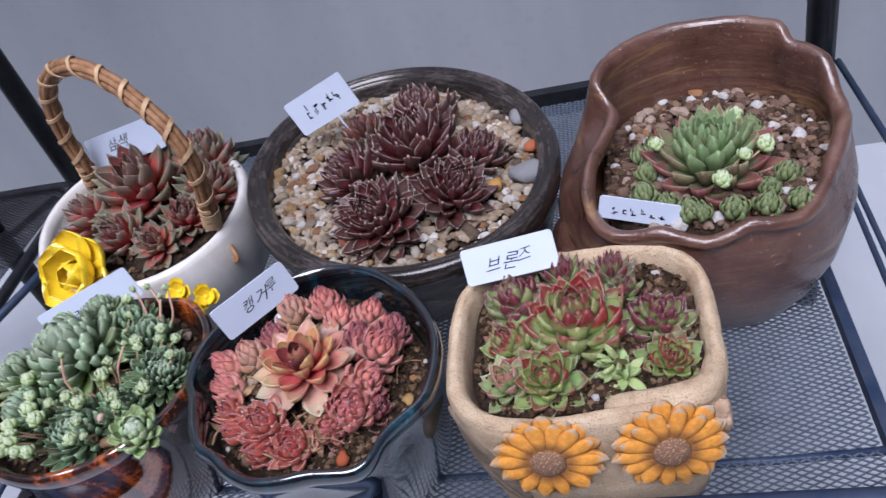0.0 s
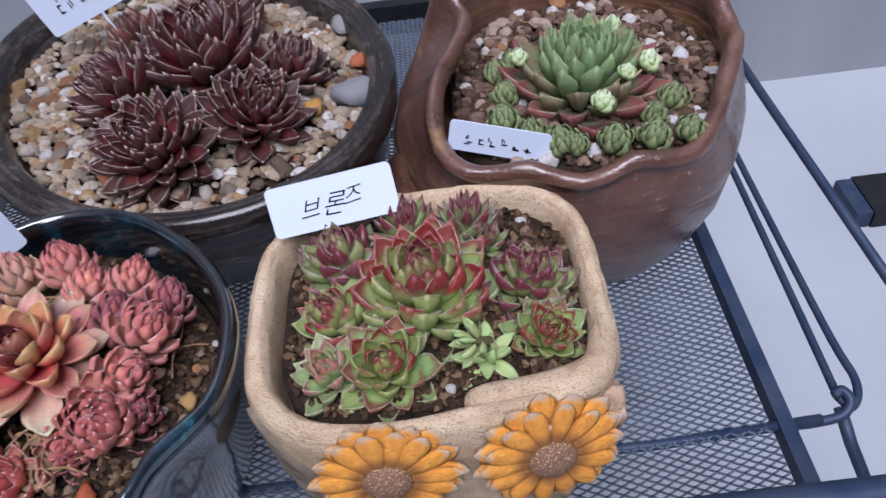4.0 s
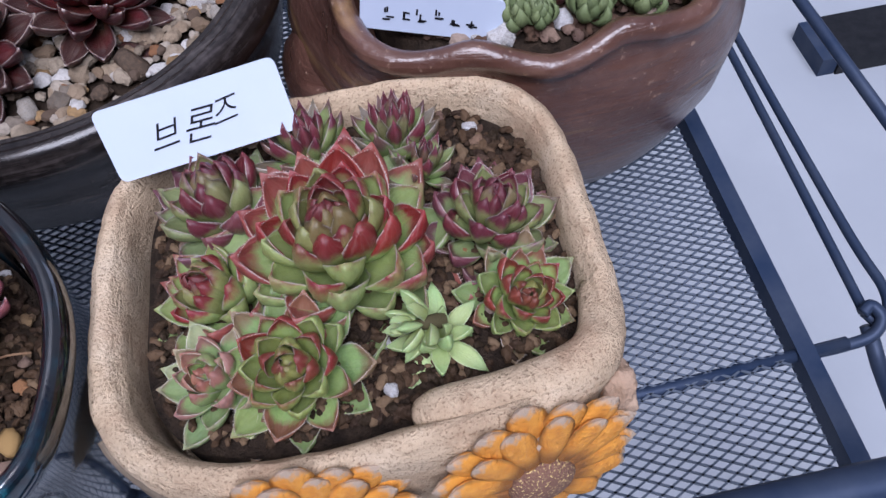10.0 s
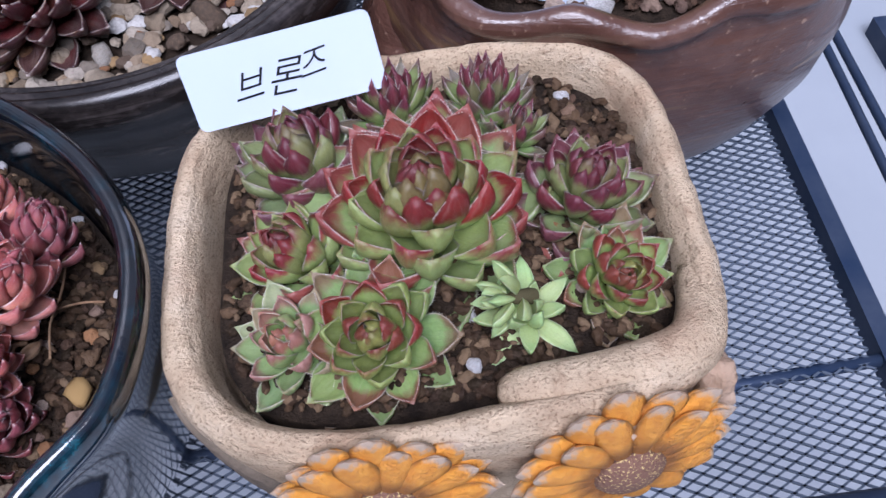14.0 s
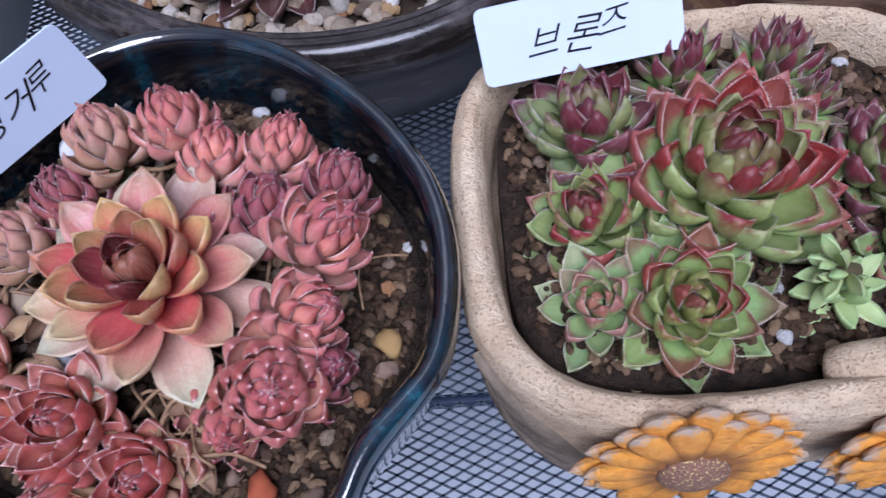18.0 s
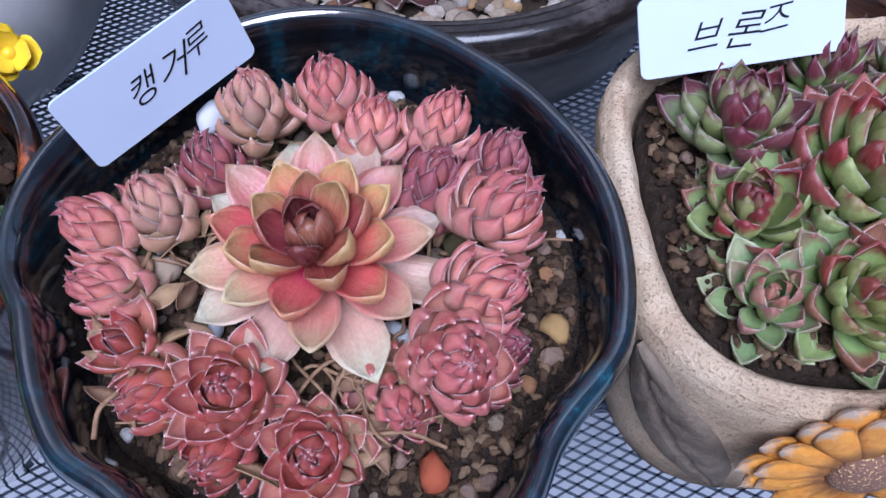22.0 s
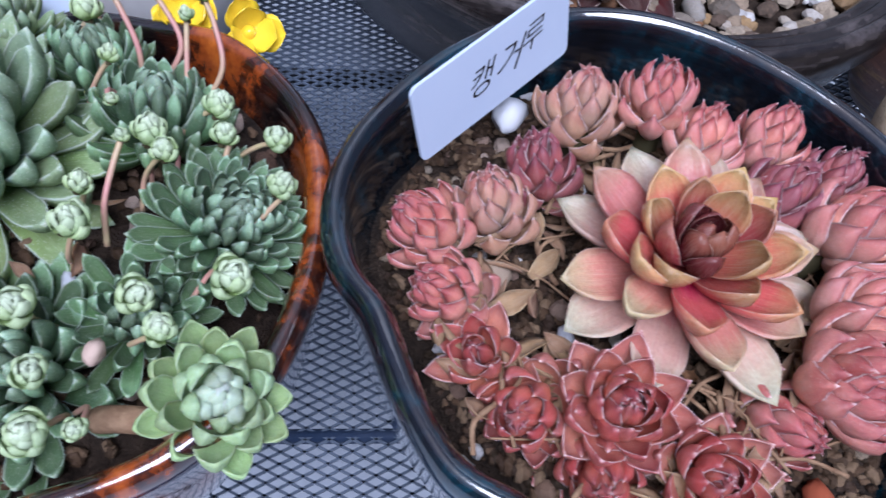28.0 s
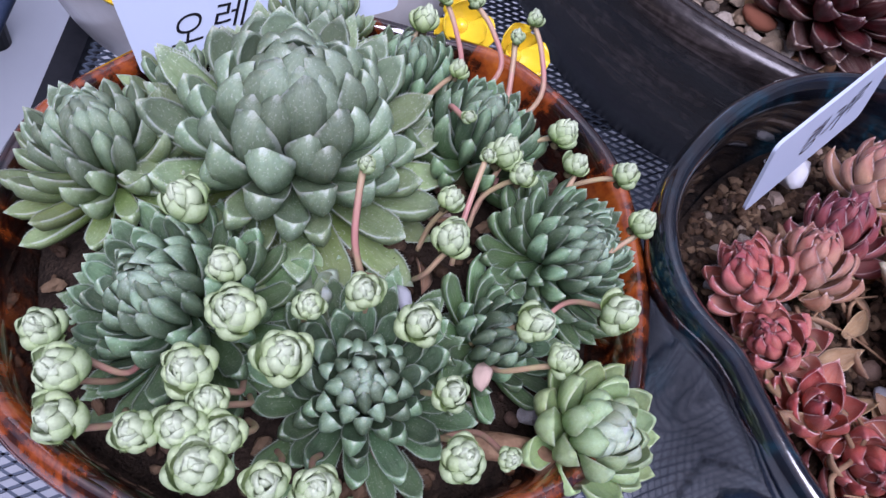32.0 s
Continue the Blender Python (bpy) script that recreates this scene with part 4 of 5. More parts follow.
def rosette(name, leaves, top, R, label, n=40, H=0.8, e0=84, e1=14, tilt=0.0, away=0.0, seed=0, group="", q=0.6, jitter=1.0, hub=0.22, turn=0.0, category="succulent", epow=1.0, inner=0.45, drop=0.85, into=None):
    """A rosette of spiralling leaves, R its radius, whose heart lies at top. H: its height over its foot in radii; e0, e1: how steeply the
    heart's and the outer leaves rise; inner: length of the heart's leaves against the outer ones; tilt and away: how far and to which side it leans, in degrees."""
    rng = random.Random(seed)
    axis = Matrix.Rotation(radians(away), 4, "Z") @ Matrix.Rotation(radians(tilt), 4, "Y")
    t = into or tagged(new(name), label, category, group)
    t.empty_display_size = 0.005
    t.matrix_basis = Matrix.Translation(Vector(top) - (axis @ Vector((0, 0, 1))) * (R * H)) @ axis
    steep = lambda f: radians(e0 + (e1 - e0) * f ** epow)
    ratio = lambda f: inner + (1 - inner) * f ** q
    base = lambda f: hub * R * (0.10 + 0.90 * f)
    leaf = lambda f: leaves[min(len(leaves) - 1, int(f * len(leaves)))]
    reach = []
    for k in range(20):
        f = (k + 0.5) / 20
        far = max(math.cos(steep(f)) * y - math.sin(steep(f)) * z for y, z in SPINE[leaf(f).name])
        reach.append((R - base(f)) / max(0.05, far * ratio(f)))
    size = min(reach)
    heart = max(math.sin(steep(0)) * y + math.cos(steep(0)) * z for y, z in SPINE[leaves[0].name]) * size * inner
    h0 = max(0.12 * R, H * R - heart)
    for i in range(n):
        f = (i + 0.5) / n
        a = i * 2.399963 + turn + rng.uniform(-0.14, 0.14) * jitter
        el = steep(f) + radians(rng.uniform(-6, 6) * jitter)
        L = size * ratio(f) * rng.uniform(0.90, 1.07)
        m = Matrix.Rotation(a, 4, "Z") @ Matrix.Translation((0, base(f), h0 * (1 - drop * f))) @ Matrix.Rotation(el, 4, "X") @ Matrix.Rotation(rng.uniform(-0.15, 0.15) * jitter, 4, "Y") @ Matrix.Diagonal((L * rng.uniform(0.9, 1.1), L, L, 1))
        part("leaf", leaf(f), t, m)
    # the short stem that carries the leaves
    part("stem", STEM, t, Matrix.Diagonal((hub * R * 0.9, hub * R * 0.9, h0 * 0.9, 1)) @ Matrix.Translation((0, 0, -0.25)))
    return t


STEM_MAT = plain("stem", (0.05, 0.045, 0.02), (0.12, 0.10, 0.05), 80, 0.8)
STEM = mesh_from("stem", *loft([[(c, s, 0) for c, s in zip(COS[::12], SIN[::12])], [(0.8 * c, 0.8 * s, 0.7) for c, s in zip(COS[::12], SIN[::12])], [(0.3 * c, 0.3 * s, 1.1) for c, s in zip(COS[::12], SIN[::12])]]), STEM_MAT)

# green and wine-red houseleeks in the clay pot
PALE_EDGE = (0.52, 0.46, 0.42)
BRZ_S = shapes((0.50, 0.54, 0.54), 0.14, 0.46, (0.70, 0.66, 0.60), 1.75, 0.64, 0.58, 0.09, fringe=0.024)
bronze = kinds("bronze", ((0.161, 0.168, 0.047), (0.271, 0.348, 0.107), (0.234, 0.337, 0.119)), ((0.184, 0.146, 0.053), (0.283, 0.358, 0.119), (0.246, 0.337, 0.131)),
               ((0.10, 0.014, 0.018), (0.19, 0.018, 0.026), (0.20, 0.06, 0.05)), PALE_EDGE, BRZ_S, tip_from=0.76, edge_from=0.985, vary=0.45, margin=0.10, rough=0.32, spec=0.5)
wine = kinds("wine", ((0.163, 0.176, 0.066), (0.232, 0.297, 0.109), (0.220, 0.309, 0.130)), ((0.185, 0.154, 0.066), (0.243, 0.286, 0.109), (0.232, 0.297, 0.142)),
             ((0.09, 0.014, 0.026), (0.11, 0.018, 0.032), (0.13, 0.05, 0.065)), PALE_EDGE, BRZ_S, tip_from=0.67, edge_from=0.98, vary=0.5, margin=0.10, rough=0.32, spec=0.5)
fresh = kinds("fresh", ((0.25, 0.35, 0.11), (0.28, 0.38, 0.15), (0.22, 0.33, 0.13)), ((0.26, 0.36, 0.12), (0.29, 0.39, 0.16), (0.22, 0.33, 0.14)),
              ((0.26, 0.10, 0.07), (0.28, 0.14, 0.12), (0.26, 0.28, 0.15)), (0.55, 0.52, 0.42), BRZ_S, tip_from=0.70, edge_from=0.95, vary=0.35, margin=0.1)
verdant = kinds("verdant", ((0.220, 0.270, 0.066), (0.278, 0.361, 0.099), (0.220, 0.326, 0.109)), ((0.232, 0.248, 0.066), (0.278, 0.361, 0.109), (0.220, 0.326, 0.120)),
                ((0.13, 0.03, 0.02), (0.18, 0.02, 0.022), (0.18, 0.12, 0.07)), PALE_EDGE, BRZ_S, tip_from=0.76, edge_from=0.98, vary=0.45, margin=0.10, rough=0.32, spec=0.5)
pale = kinds("pale", (0.36, 0.46, 0.16), (0.36, 0.46, 0.19), (0.30, 0.42, 0.17), (0.50, 0.56, 0.34), shapes(0.40, 0.24, 0.30, (0.4, 0.15, -0.15), 1.5, 0.55, 0.6, 0.05, fringe=0.012), tip_from=0.7, edge_from=0.95)
NARROW_S = shapes((0.34, 0.36, 0.36), 0.15, 0.34, (0.45, 0.40, 0.30), 1.4, 0.55, 0.66, 0.10, fringe=0.03)
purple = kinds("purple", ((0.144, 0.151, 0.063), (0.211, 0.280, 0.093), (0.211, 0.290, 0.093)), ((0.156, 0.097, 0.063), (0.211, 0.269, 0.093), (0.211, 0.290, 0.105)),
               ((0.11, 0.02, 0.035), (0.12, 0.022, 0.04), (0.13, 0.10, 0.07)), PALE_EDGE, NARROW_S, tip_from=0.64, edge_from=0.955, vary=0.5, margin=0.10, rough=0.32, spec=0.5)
HL = "offset of a green and wine-red houseleek rosette in the clay planter"
G1 = "houseleeks in the clay planter"
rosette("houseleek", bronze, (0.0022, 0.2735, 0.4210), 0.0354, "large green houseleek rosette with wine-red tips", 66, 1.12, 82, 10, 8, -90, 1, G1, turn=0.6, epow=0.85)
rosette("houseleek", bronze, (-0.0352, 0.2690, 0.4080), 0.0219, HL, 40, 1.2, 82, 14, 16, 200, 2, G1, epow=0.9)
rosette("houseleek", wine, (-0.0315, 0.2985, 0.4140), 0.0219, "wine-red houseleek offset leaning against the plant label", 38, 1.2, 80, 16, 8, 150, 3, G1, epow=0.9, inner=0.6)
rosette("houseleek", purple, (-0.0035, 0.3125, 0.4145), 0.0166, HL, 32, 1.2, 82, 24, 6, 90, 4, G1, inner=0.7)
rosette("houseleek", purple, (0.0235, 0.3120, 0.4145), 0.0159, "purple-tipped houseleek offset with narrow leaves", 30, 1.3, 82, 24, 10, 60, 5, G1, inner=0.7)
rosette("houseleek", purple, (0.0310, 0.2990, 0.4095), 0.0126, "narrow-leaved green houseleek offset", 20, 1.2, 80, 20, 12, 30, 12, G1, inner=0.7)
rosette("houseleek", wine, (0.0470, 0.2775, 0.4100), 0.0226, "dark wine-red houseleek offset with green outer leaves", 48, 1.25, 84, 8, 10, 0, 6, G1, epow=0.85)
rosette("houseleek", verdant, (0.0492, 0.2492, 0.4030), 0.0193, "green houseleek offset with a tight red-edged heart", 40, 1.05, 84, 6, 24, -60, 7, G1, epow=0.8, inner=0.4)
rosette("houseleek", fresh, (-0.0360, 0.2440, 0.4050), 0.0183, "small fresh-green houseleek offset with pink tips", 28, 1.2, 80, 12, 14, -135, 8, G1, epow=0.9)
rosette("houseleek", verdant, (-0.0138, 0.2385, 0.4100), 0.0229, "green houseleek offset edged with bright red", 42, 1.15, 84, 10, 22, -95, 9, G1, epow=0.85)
rosette("houseleek", pale, (0.0245, 0.2435, 0.4030), 0.0157, "pale green young offset with long open leaves", 13, 0.7, 78, -4, 14, -70, 10, G1, hub=0.08, inner=0.5, drop=0.95)
rosette("houseleek", pale, (0.0130, 0.2425, 0.4105), 0.0107, "small pale green bud on a short stem", 11, 1.3, 84, 30, 55, -160, 11, G1)

# pink houseleeks in the blue bowl
KM_S = shapes((0.56, 0.52, 0.47), 0.12, 0.42, (0.85, 0.55, 0.25), 2.5, 0.66, 0.46, 0.05, fringe=0.010)
kanga = kinds("rose", ((0.06, 0.010, 0.012), (0.60, 0.03, 0.07), (0.58, 0.11, 0.14)), ((0.12, 0.022, 0.020), (0.60, 0.14, 0.11), (0.49, 0.29, 0.23)),
              ((0.20, 0.06, 0.04), (0.46, 0.30, 0.12), (0.42, 0.39, 0.27)), (0.48, 0.33, 0.26), KM_S, tip_from=0.58, edge_from=0.995, vary=0.3, rough=0.22, blend=0.40, margin=0.0, spec=0.5)
G2 = "houseleeks in the blue bowl"
rosette("houseleek", kanga, (-0.1410, 0.2525, 0.4270), 0.0325, "large open houseleek with pink and cream fleshy leaves", 40, 0.66, 82, -4, 5, -90, 21, G2, turn=0.4, epow=0.60, inner=0.34, hub=0.16)
BUD_S = shapes((0.50, 0.56, 0.58), 0.10, 0.46, (1.15, 1.30, 1.40), 1.35, 0.50, 0.74, 0.08, fringe=0.034)
ROSE_S = shapes((0.50, 0.60, 0.60), 0.11, 0.42, (1.0, 0.95, 0.75), 1.5, 0.56, 0.66, 0.08, fringe=0.030)
HAIR = (0.82, 0.68, 0.65)
PINKS = dict(base=((0.446, 0.150, 0.115), (0.617, 0.291, 0.222), (0.638, 0.360, 0.270)), mid=((0.361, 0.086, 0.082), (0.531, 0.170, 0.144), (0.552, 0.230, 0.183)), tip=((0.192, 0.034, 0.041), (0.275, 0.050, 0.058), (0.329, 0.080, 0.077)))
RUBIES = dict(base=((0.359, 0.087, 0.056), (0.479, 0.140, 0.093), (0.459, 0.189, 0.123)), mid=((0.300, 0.058, 0.047), (0.439, 0.097, 0.068), (0.430, 0.140, 0.109)), tip=((0.169, 0.033, 0.039), (0.259, 0.053, 0.056), (0.290, 0.093, 0.086)))
pink = kinds("pink", **PINKS, edge=HAIR, shapes=BUD_S, edge_from=0.965, dots=0.22, tip_from=0.76, blend=0.24, base_to=0.66, margin=0.10, rough=0.36, point=0.6)
ruby = kinds("ruby", **RUBIES, edge=HAIR, shapes=BUD_S, edge_from=0.965, dots=0.08, tip_from=0.76, blend=0.24, base_to=0.66, margin=0.10, rough=0.36, point=0.6)
garnet = kinds("garnet", **RUBIES, edge=HAIR, shapes=ROSE_S, edge_from=0.965, dots=0.06, tip_from=0.76, blend=0.24, base_to=0.66, margin=0.10, rough=0.36, point=0.6)
cream = kinds("cream", ((0.498, 0.304, 0.209), (0.537, 0.362, 0.245), (0.477, 0.295, 0.191)), ((0.438, 0.209, 0.154), (0.498, 0.275, 0.200), (0.458, 0.257, 0.172)), ((0.299, 0.086, 0.081), (0.329, 0.114, 0.100), (0.348, 0.171, 0.118)), HAIR, BUD_S, edge_from=0.965, tip_from=0.76, blend=0.24, base_to=0.66, margin=0.10, rough=0.36, point=0.6)
plum = kinds("plum", ((0.328, 0.107, 0.109), (0.371, 0.131, 0.133), (0.371, 0.155, 0.146)), ((0.229, 0.054, 0.066), (0.295, 0.077, 0.085), (0.295, 0.095, 0.096)), ((0.131, 0.024, 0.038), (0.153, 0.030, 0.048), (0.186, 0.047, 0.060)), HAIR, BUD_S, edge_from=0.965, tip_from=0.76, blend=0.24, base_to=0.66, margin=0.10, rough=0.36, point=0.6)
BL_TXT = {"pink": "closed pink houseleek offset edged with white hairs", "ruby": "ruby-red houseleek offset with white-haired leaf edges", "garnet": "half-open ruby-red houseleek offset with broad leaves", "cream": "closed cream and pink houseleek offset", "plum": "dark plum-red houseleek offset"}
for i, (kind, x, y, z, R, tilt, away, open_) in enumerate([
        ("cream", -0.1592, 0.2990, 0.4260, 0.0112, 14, 100, 0), ("pink", -0.1390, 0.3015, 0.4270, 0.0102, 16, 85, 0), ("pink", -0.1255, 0.2945, 0.4200, 0.0096, 38, 60, 0), ("pink", -0.1075, 0.2950, 0.4195, 0.0098, 34, 50, 0),
        ("plum", -0.1105, 0.2745, 0.4220, 0.0118, 24, 30, 0), ("plum", -0.0930, 0.2835, 0.4170, 0.0100, 30, 40, 0), ("pink", -0.0915, 0.2620, 0.4250, 0.0124, 36, 5, 0), ("pink", -0.0950, 0.2420, 0.4195, 0.0108, 48, 0, 0),
        ("pink", -0.1080, 0.2225, 0.4190, 0.0118, 30, -60, 2), ("plum", -0.0960, 0.2305, 0.4100, 0.0110, 40, -20, 0), ("pink", -0.1200, 0.2145, 0.4090, 0.0112, 44, -70, 0), ("garnet", -0.1410, 0.2075, 0.4100, 0.0130, 20, -90, 1),
        ("ruby", -0.1640, 0.2065, 0.4070, 0.0112, 38, -110, 0), ("garnet", -0.1588, 0.2208, 0.4165, 0.0138, 14, -95, 1), ("ruby", -0.1805, 0.2195, 0.4110, 0.0112, 38, -130, 0), ("garnet", -0.1875, 0.2362, 0.4080, 0.0125, 20, 200, 3),
        ("pink", -0.1985, 0.2508, 0.4105, 0.0100, 40, 190, 0), ("pink", -0.2022, 0.2685, 0.4145, 0.0104, 36, 170, 0), ("cream", -0.1838, 0.2725, 0.4185, 0.0104, 18, 150, 0), ("plum", -0.1710, 0.2850, 0.4180, 0.0106, 16, 130, 0)]):
    lv = dict(pink=pink, ruby=ruby, cream=cream, plum=plum, garnet=garnet)[kind]
    n, H, e0, e1, hub, inn = [(34, 1.80, 84, 10, 0.30, 0.62), (36, 1.15, 84, 18, 0.26, 0.45), (46, 1.5, 84, 20, 0.26, 0.4), (18, 0.9, 76, 8, 0.2, 0.6)][open_]
    rosette("houseleek", lv, (x, y, z), 1.16 * R, BL_TXT[kind], n, H, e0, e1, tilt, away, 40 + i, G2, jitter=0.9, hub=hub, inner=inn)

# blue-green cobweb houseleeks in the amber bowl
OD_S = shapes((0.46, 0.30, 0.25), 0.17, 0.24, (0.95, 0.75, 0.30), 2.6, 0.72, 0.62, 0.05, fringe=0.018)
OD_W = shapes((0.30, 0.26, 0.24), 0.15, 0.30, (1.05, 0.90, 0.65), 2.8, 0.74, 0.60, 0.05, fringe=0.02)
blue = kinds("bluegreen", ((0.093, 0.154, 0.063), (0.079, 0.143, 0.044), (0.150, 0.235, 0.030)), ((0.099, 0.161, 0.072), (0.083, 0.145, 0.050), (0.150, 0.225, 0.034)), ((0.172, 0.246, 0.138), (0.153, 0.240, 0.107), (0.190, 0.275, 0.070)),
             (0.46, 0.52, 0.44), OD_S, tip_from=0.80, edge_from=0.94, point=0.9, dots=0.4, rough=0.55, margin=0.05, frost=0.18)
deep = kinds("deepgreen", ((0.082, 0.139, 0.065), (0.049, 0.107, 0.039), (0.066, 0.139, 0.031)), ((0.090, 0.147, 0.074), (0.049, 0.107, 0.039), (0.066, 0.139, 0.035)), ((0.246, 0.342, 0.224), (0.148, 0.259, 0.123), (0.139, 0.250, 0.093)),
             (0.42, 0.49, 0.40), OD_W, tip_from=0.80, edge_from=0.95, point=0.9, dots=0.3, rough=0.45, margin=0.05, frost=0.09)
lime = kinds("lime", ((0.30, 0.38, 0.24), (0.22, 0.32, 0.12), (0.25, 0.37, 0.10)), ((0.34, 0.42, 0.28), (0.21, 0.32, 0.12), (0.23, 0.35, 0.11)), ((0.46, 0.52, 0.44), (0.28, 0.40, 0.17), (0.27, 0.39, 0.12)), (0.48, 0.56, 0.38), shapes(0.50, 0.16, 0.34, (1.2, 1.1, 0.95), 2.2, 0.64, 0.6, 0.04), edge_from=0.955, dots=0.25, frost=0.15)
G3 = "houseleeks in the amber bowl"
rosette("houseleek", blue, (-0.3025, 0.2805, 0.4370), 0.0391, "large domed blue-green houseleek with frosted leaves", 124, 1.15, 82, -14, 8, -80, 61, G3, hub=0.22, epow=0.85, inner=0.55)
rosette("houseleek", deep, (-0.2360, 0.2665, 0.4130), 0.0226, "dark green houseleek with a frosted heart", 120, 0.9, 86, -6, 26, -20, 62, G3, inner=0.3, epow=0.8)
rosette("houseleek", deep, (-0.2830, 0.2320, 0.4085), 0.0292, "dark green houseleek rosette at the front of the bowl", 110, 0.85, 86, -6, 14, -90, 63, G3, inner=0.26, epow=0.75)
rosette("houseleek", lime, (-0.2355, 0.2240, 0.4130), 0.0165, "bright lime-green houseleek with a white webbed heart", 46, 1.0, 86, 4, 22, -40, 64, G3, inner=0.4)
rosette("houseleek", deep, (-0.2545, 0.2445, 0.4085), 0.0182, "small dark green houseleek rosette", 60, 0.85, 84, 6, 20, -40, 65, G3, inner=0.4)
rosette("houseleek", deep, (-0.259, 0.299, 0.4160), 0.0215, "green houseleek rosette crowded at the back", 66, 0.95, 84, 6, 14, 50, 66, G3, inner=0.4)
rosette("houseleek", deep, (-0.277, 0.314, 0.4170), 0.0182, "green houseleek rosette crowded at the back", 60, 1.0, 84, 8, 12, 80, 67, G3, inner=0.4)
rosette("houseleek", blue, (-0.301, 0.320, 0.4240), 0.0170, "blue-green houseleek rosette below the plant label", 76, 1.2, 84, 6, 8, 100, 68, G3)
rosette("houseleek", blue, (-0.3440, 0.2790, 0.4190), 0.0237, "pale blue-green houseleek rosette at the bowl's edge", 92, 1.0, 86, -2, 16, 150, 69, G3, inner=0.35)
rosette("houseleek", deep, (-0.3250, 0.2440, 0.4150), 0.0275, "broad dark green houseleek rosette", 124, 1.0, 86, -8, 22, -150, 70, G3, inner=0.3, epow=0.85)
rosette("houseleek", blue, (-0.330, 0.3000, 0.4150), 0.0149, "small blue-green houseleek rosette", 36, 1.0, 84, 10, 8, 140, 71, G3)
rosette("houseleek", lime, (-0.295, 0.2525, 0.4030), 0.0182, "young green leaves under the large rosette", 14, 0.6, 50, -6, 6, -90, 72, G3)

# round young buds on runners
def web_mat(name, stops, dark=(0.19, 0.30, 0.08), light=(0.30, 0.42, 0.13)):
    n = Nodes(name)
    uv = n.node("SeparateXYZ", {0: n.co.outputs["UV"]})
    i = n.node("ObjectInfo").outputs["Random"]
    f = n.noise(7, 5)
    c = n.mix(i, dark, light)
    c = n.mix(n.ramp(n.math("ADD", uv.outputs[1], n.math("MULTIPLY", n.math("SUBTRACT", f, 0.5), 0.8)), stops), c, (0.70, 0.77, 0.60))
    n.bump(n.noise(22, 4), 0.5, 0.0008)
    return n.done(c, 0.75, 0.0, 0.15)


BUD_LEAF = [leaf_mesh(f"bud_leaf_{k}", web_mat(f"webbed_bud_{k}", w), 0.78, 0.08, 0.55, cl, 0.55, 1.7, 0.76, 8, 6, 0.05, 0.0, 0.07) for k, (w, cl) in enumerate(((((0.0, 0.30), (0.8, 0.70)), 1.0), (((0.0, 0.10), (0.9, 0.55)), 1.6), (((0.25, 0.0), (1.0, 0.40)), 2.0)))]
GREEN_BUD = [leaf_mesh(f"green_bud_leaf_{k}", web_mat(f"green_bud_{k}", w, (0.115, 0.155, 0.065), (0.175, 0.215, 0.095)), 0.46, 0.06, 0.50, cl, 0.55, 1.5, 0.78, 8, 6, 0.03, 0.0, 0.03) for k, (w, cl) in enumerate(((((0.6, 0.0), (1.0, 0.10)), 1.0), (((0.7, 0.0), (1.0, 0.08)), 1.7), (((0.8, 0.0), (1.0, 0.06)), 2.1)))]
G6 = "round offsets in the brown pot"
RUNNER = Nodes("pink_runner")
RUNNER.bump(RUNNER.noise(500, 3), 0.3, 0.0006)
RUNNER = RUNNER.done(RUNNER.ramp(RUNNER.noise(90, 4), [(0.40, (0.46, 0.22, 0.19)), (0.70, (0.42, 0.36, 0.18))]), 0.5)
brng = random.Random(5)


def bud(at, r, root, label, group, lean=(0, 0), k=None, lift=0.006, thick=0.00062):
    t = tagged(new("houseleek_bud"), label, "succulent", group)
    t.empty_display_size = 0.003
    t.matrix_basis = Matrix.Translation(at)
    leaves = GREEN_BUD if group == G6 else BUD_LEAF
    rosette("houseleek_bud", leaves, tuple(Vector(at) + Vector((0, 0, 0.9 * r))), r, "", (26, 22, 18)[brng.randrange(3) if k is None else k] + (16 if group == G6 else 0), 1.8, 80, 14, lean[0], lean[1], brng.randrange(9999), jitter=0.8, hub=0.3, inner=0.6, into=t)
    foot = t.matrix_basis.inverted()
    if root:
        d = Vector(root) - Vector(at)
        w = Vector((-d.y, d.x, 0)) * brng.uniform(-0.45, 0.45)
        pts = bend([(0, 0, -0.6 * r), d * 0.3 + w * 0.6 + Vector((0, 0, 0.10 * lift)), d * 0.7 + w + Vector((0, 0, 0.25 * lift)), d], 6)
        part("runner", mesh_from("runner", *tube(pts, thick, 6), RUNNER), t, foot @ Matrix.Translation(at), "thin pinkish runner")


BT = "round pale green bud covered in white web"
G4 = "buds in the amber bowl"
ODB = [(-.322, .260, 65), (-.312, .246, 52), (-.308, .237, 66), (-.298, .230, 66), (-.314, .225, 62), (-.309, .221, 44), (-.334, .223, 60), (-.332, .215, 58), (-.338, .231, 54), (-.320, .214, 50), (-.313, .2155, 58), (-.306, .215, 56),
       (-.309, .210, 66), (-.298, .208, 52), (-.290, .208, 54), (-.266, .2145, 54), (-.295, .240, 40), (-.285, .244, 50), (-.274, .239, 58), (-.251, .241, 52), (-.247, .235, 44), (-.234, .246, 60), (-.226, .269, 42), (-.229, .282, 42),
       (-.240, .283, 40), (-.242, .292, 46), (-.253, .278, 40), (-.256, .284, 52), (-.268, .269, 38), (-.268, .259, 58), (-.276, .318, 46), (-.268, .303, 30), (-.268, .226, 44), (-.258, .215, 30)]
cx, cy = -0.290, 0.262
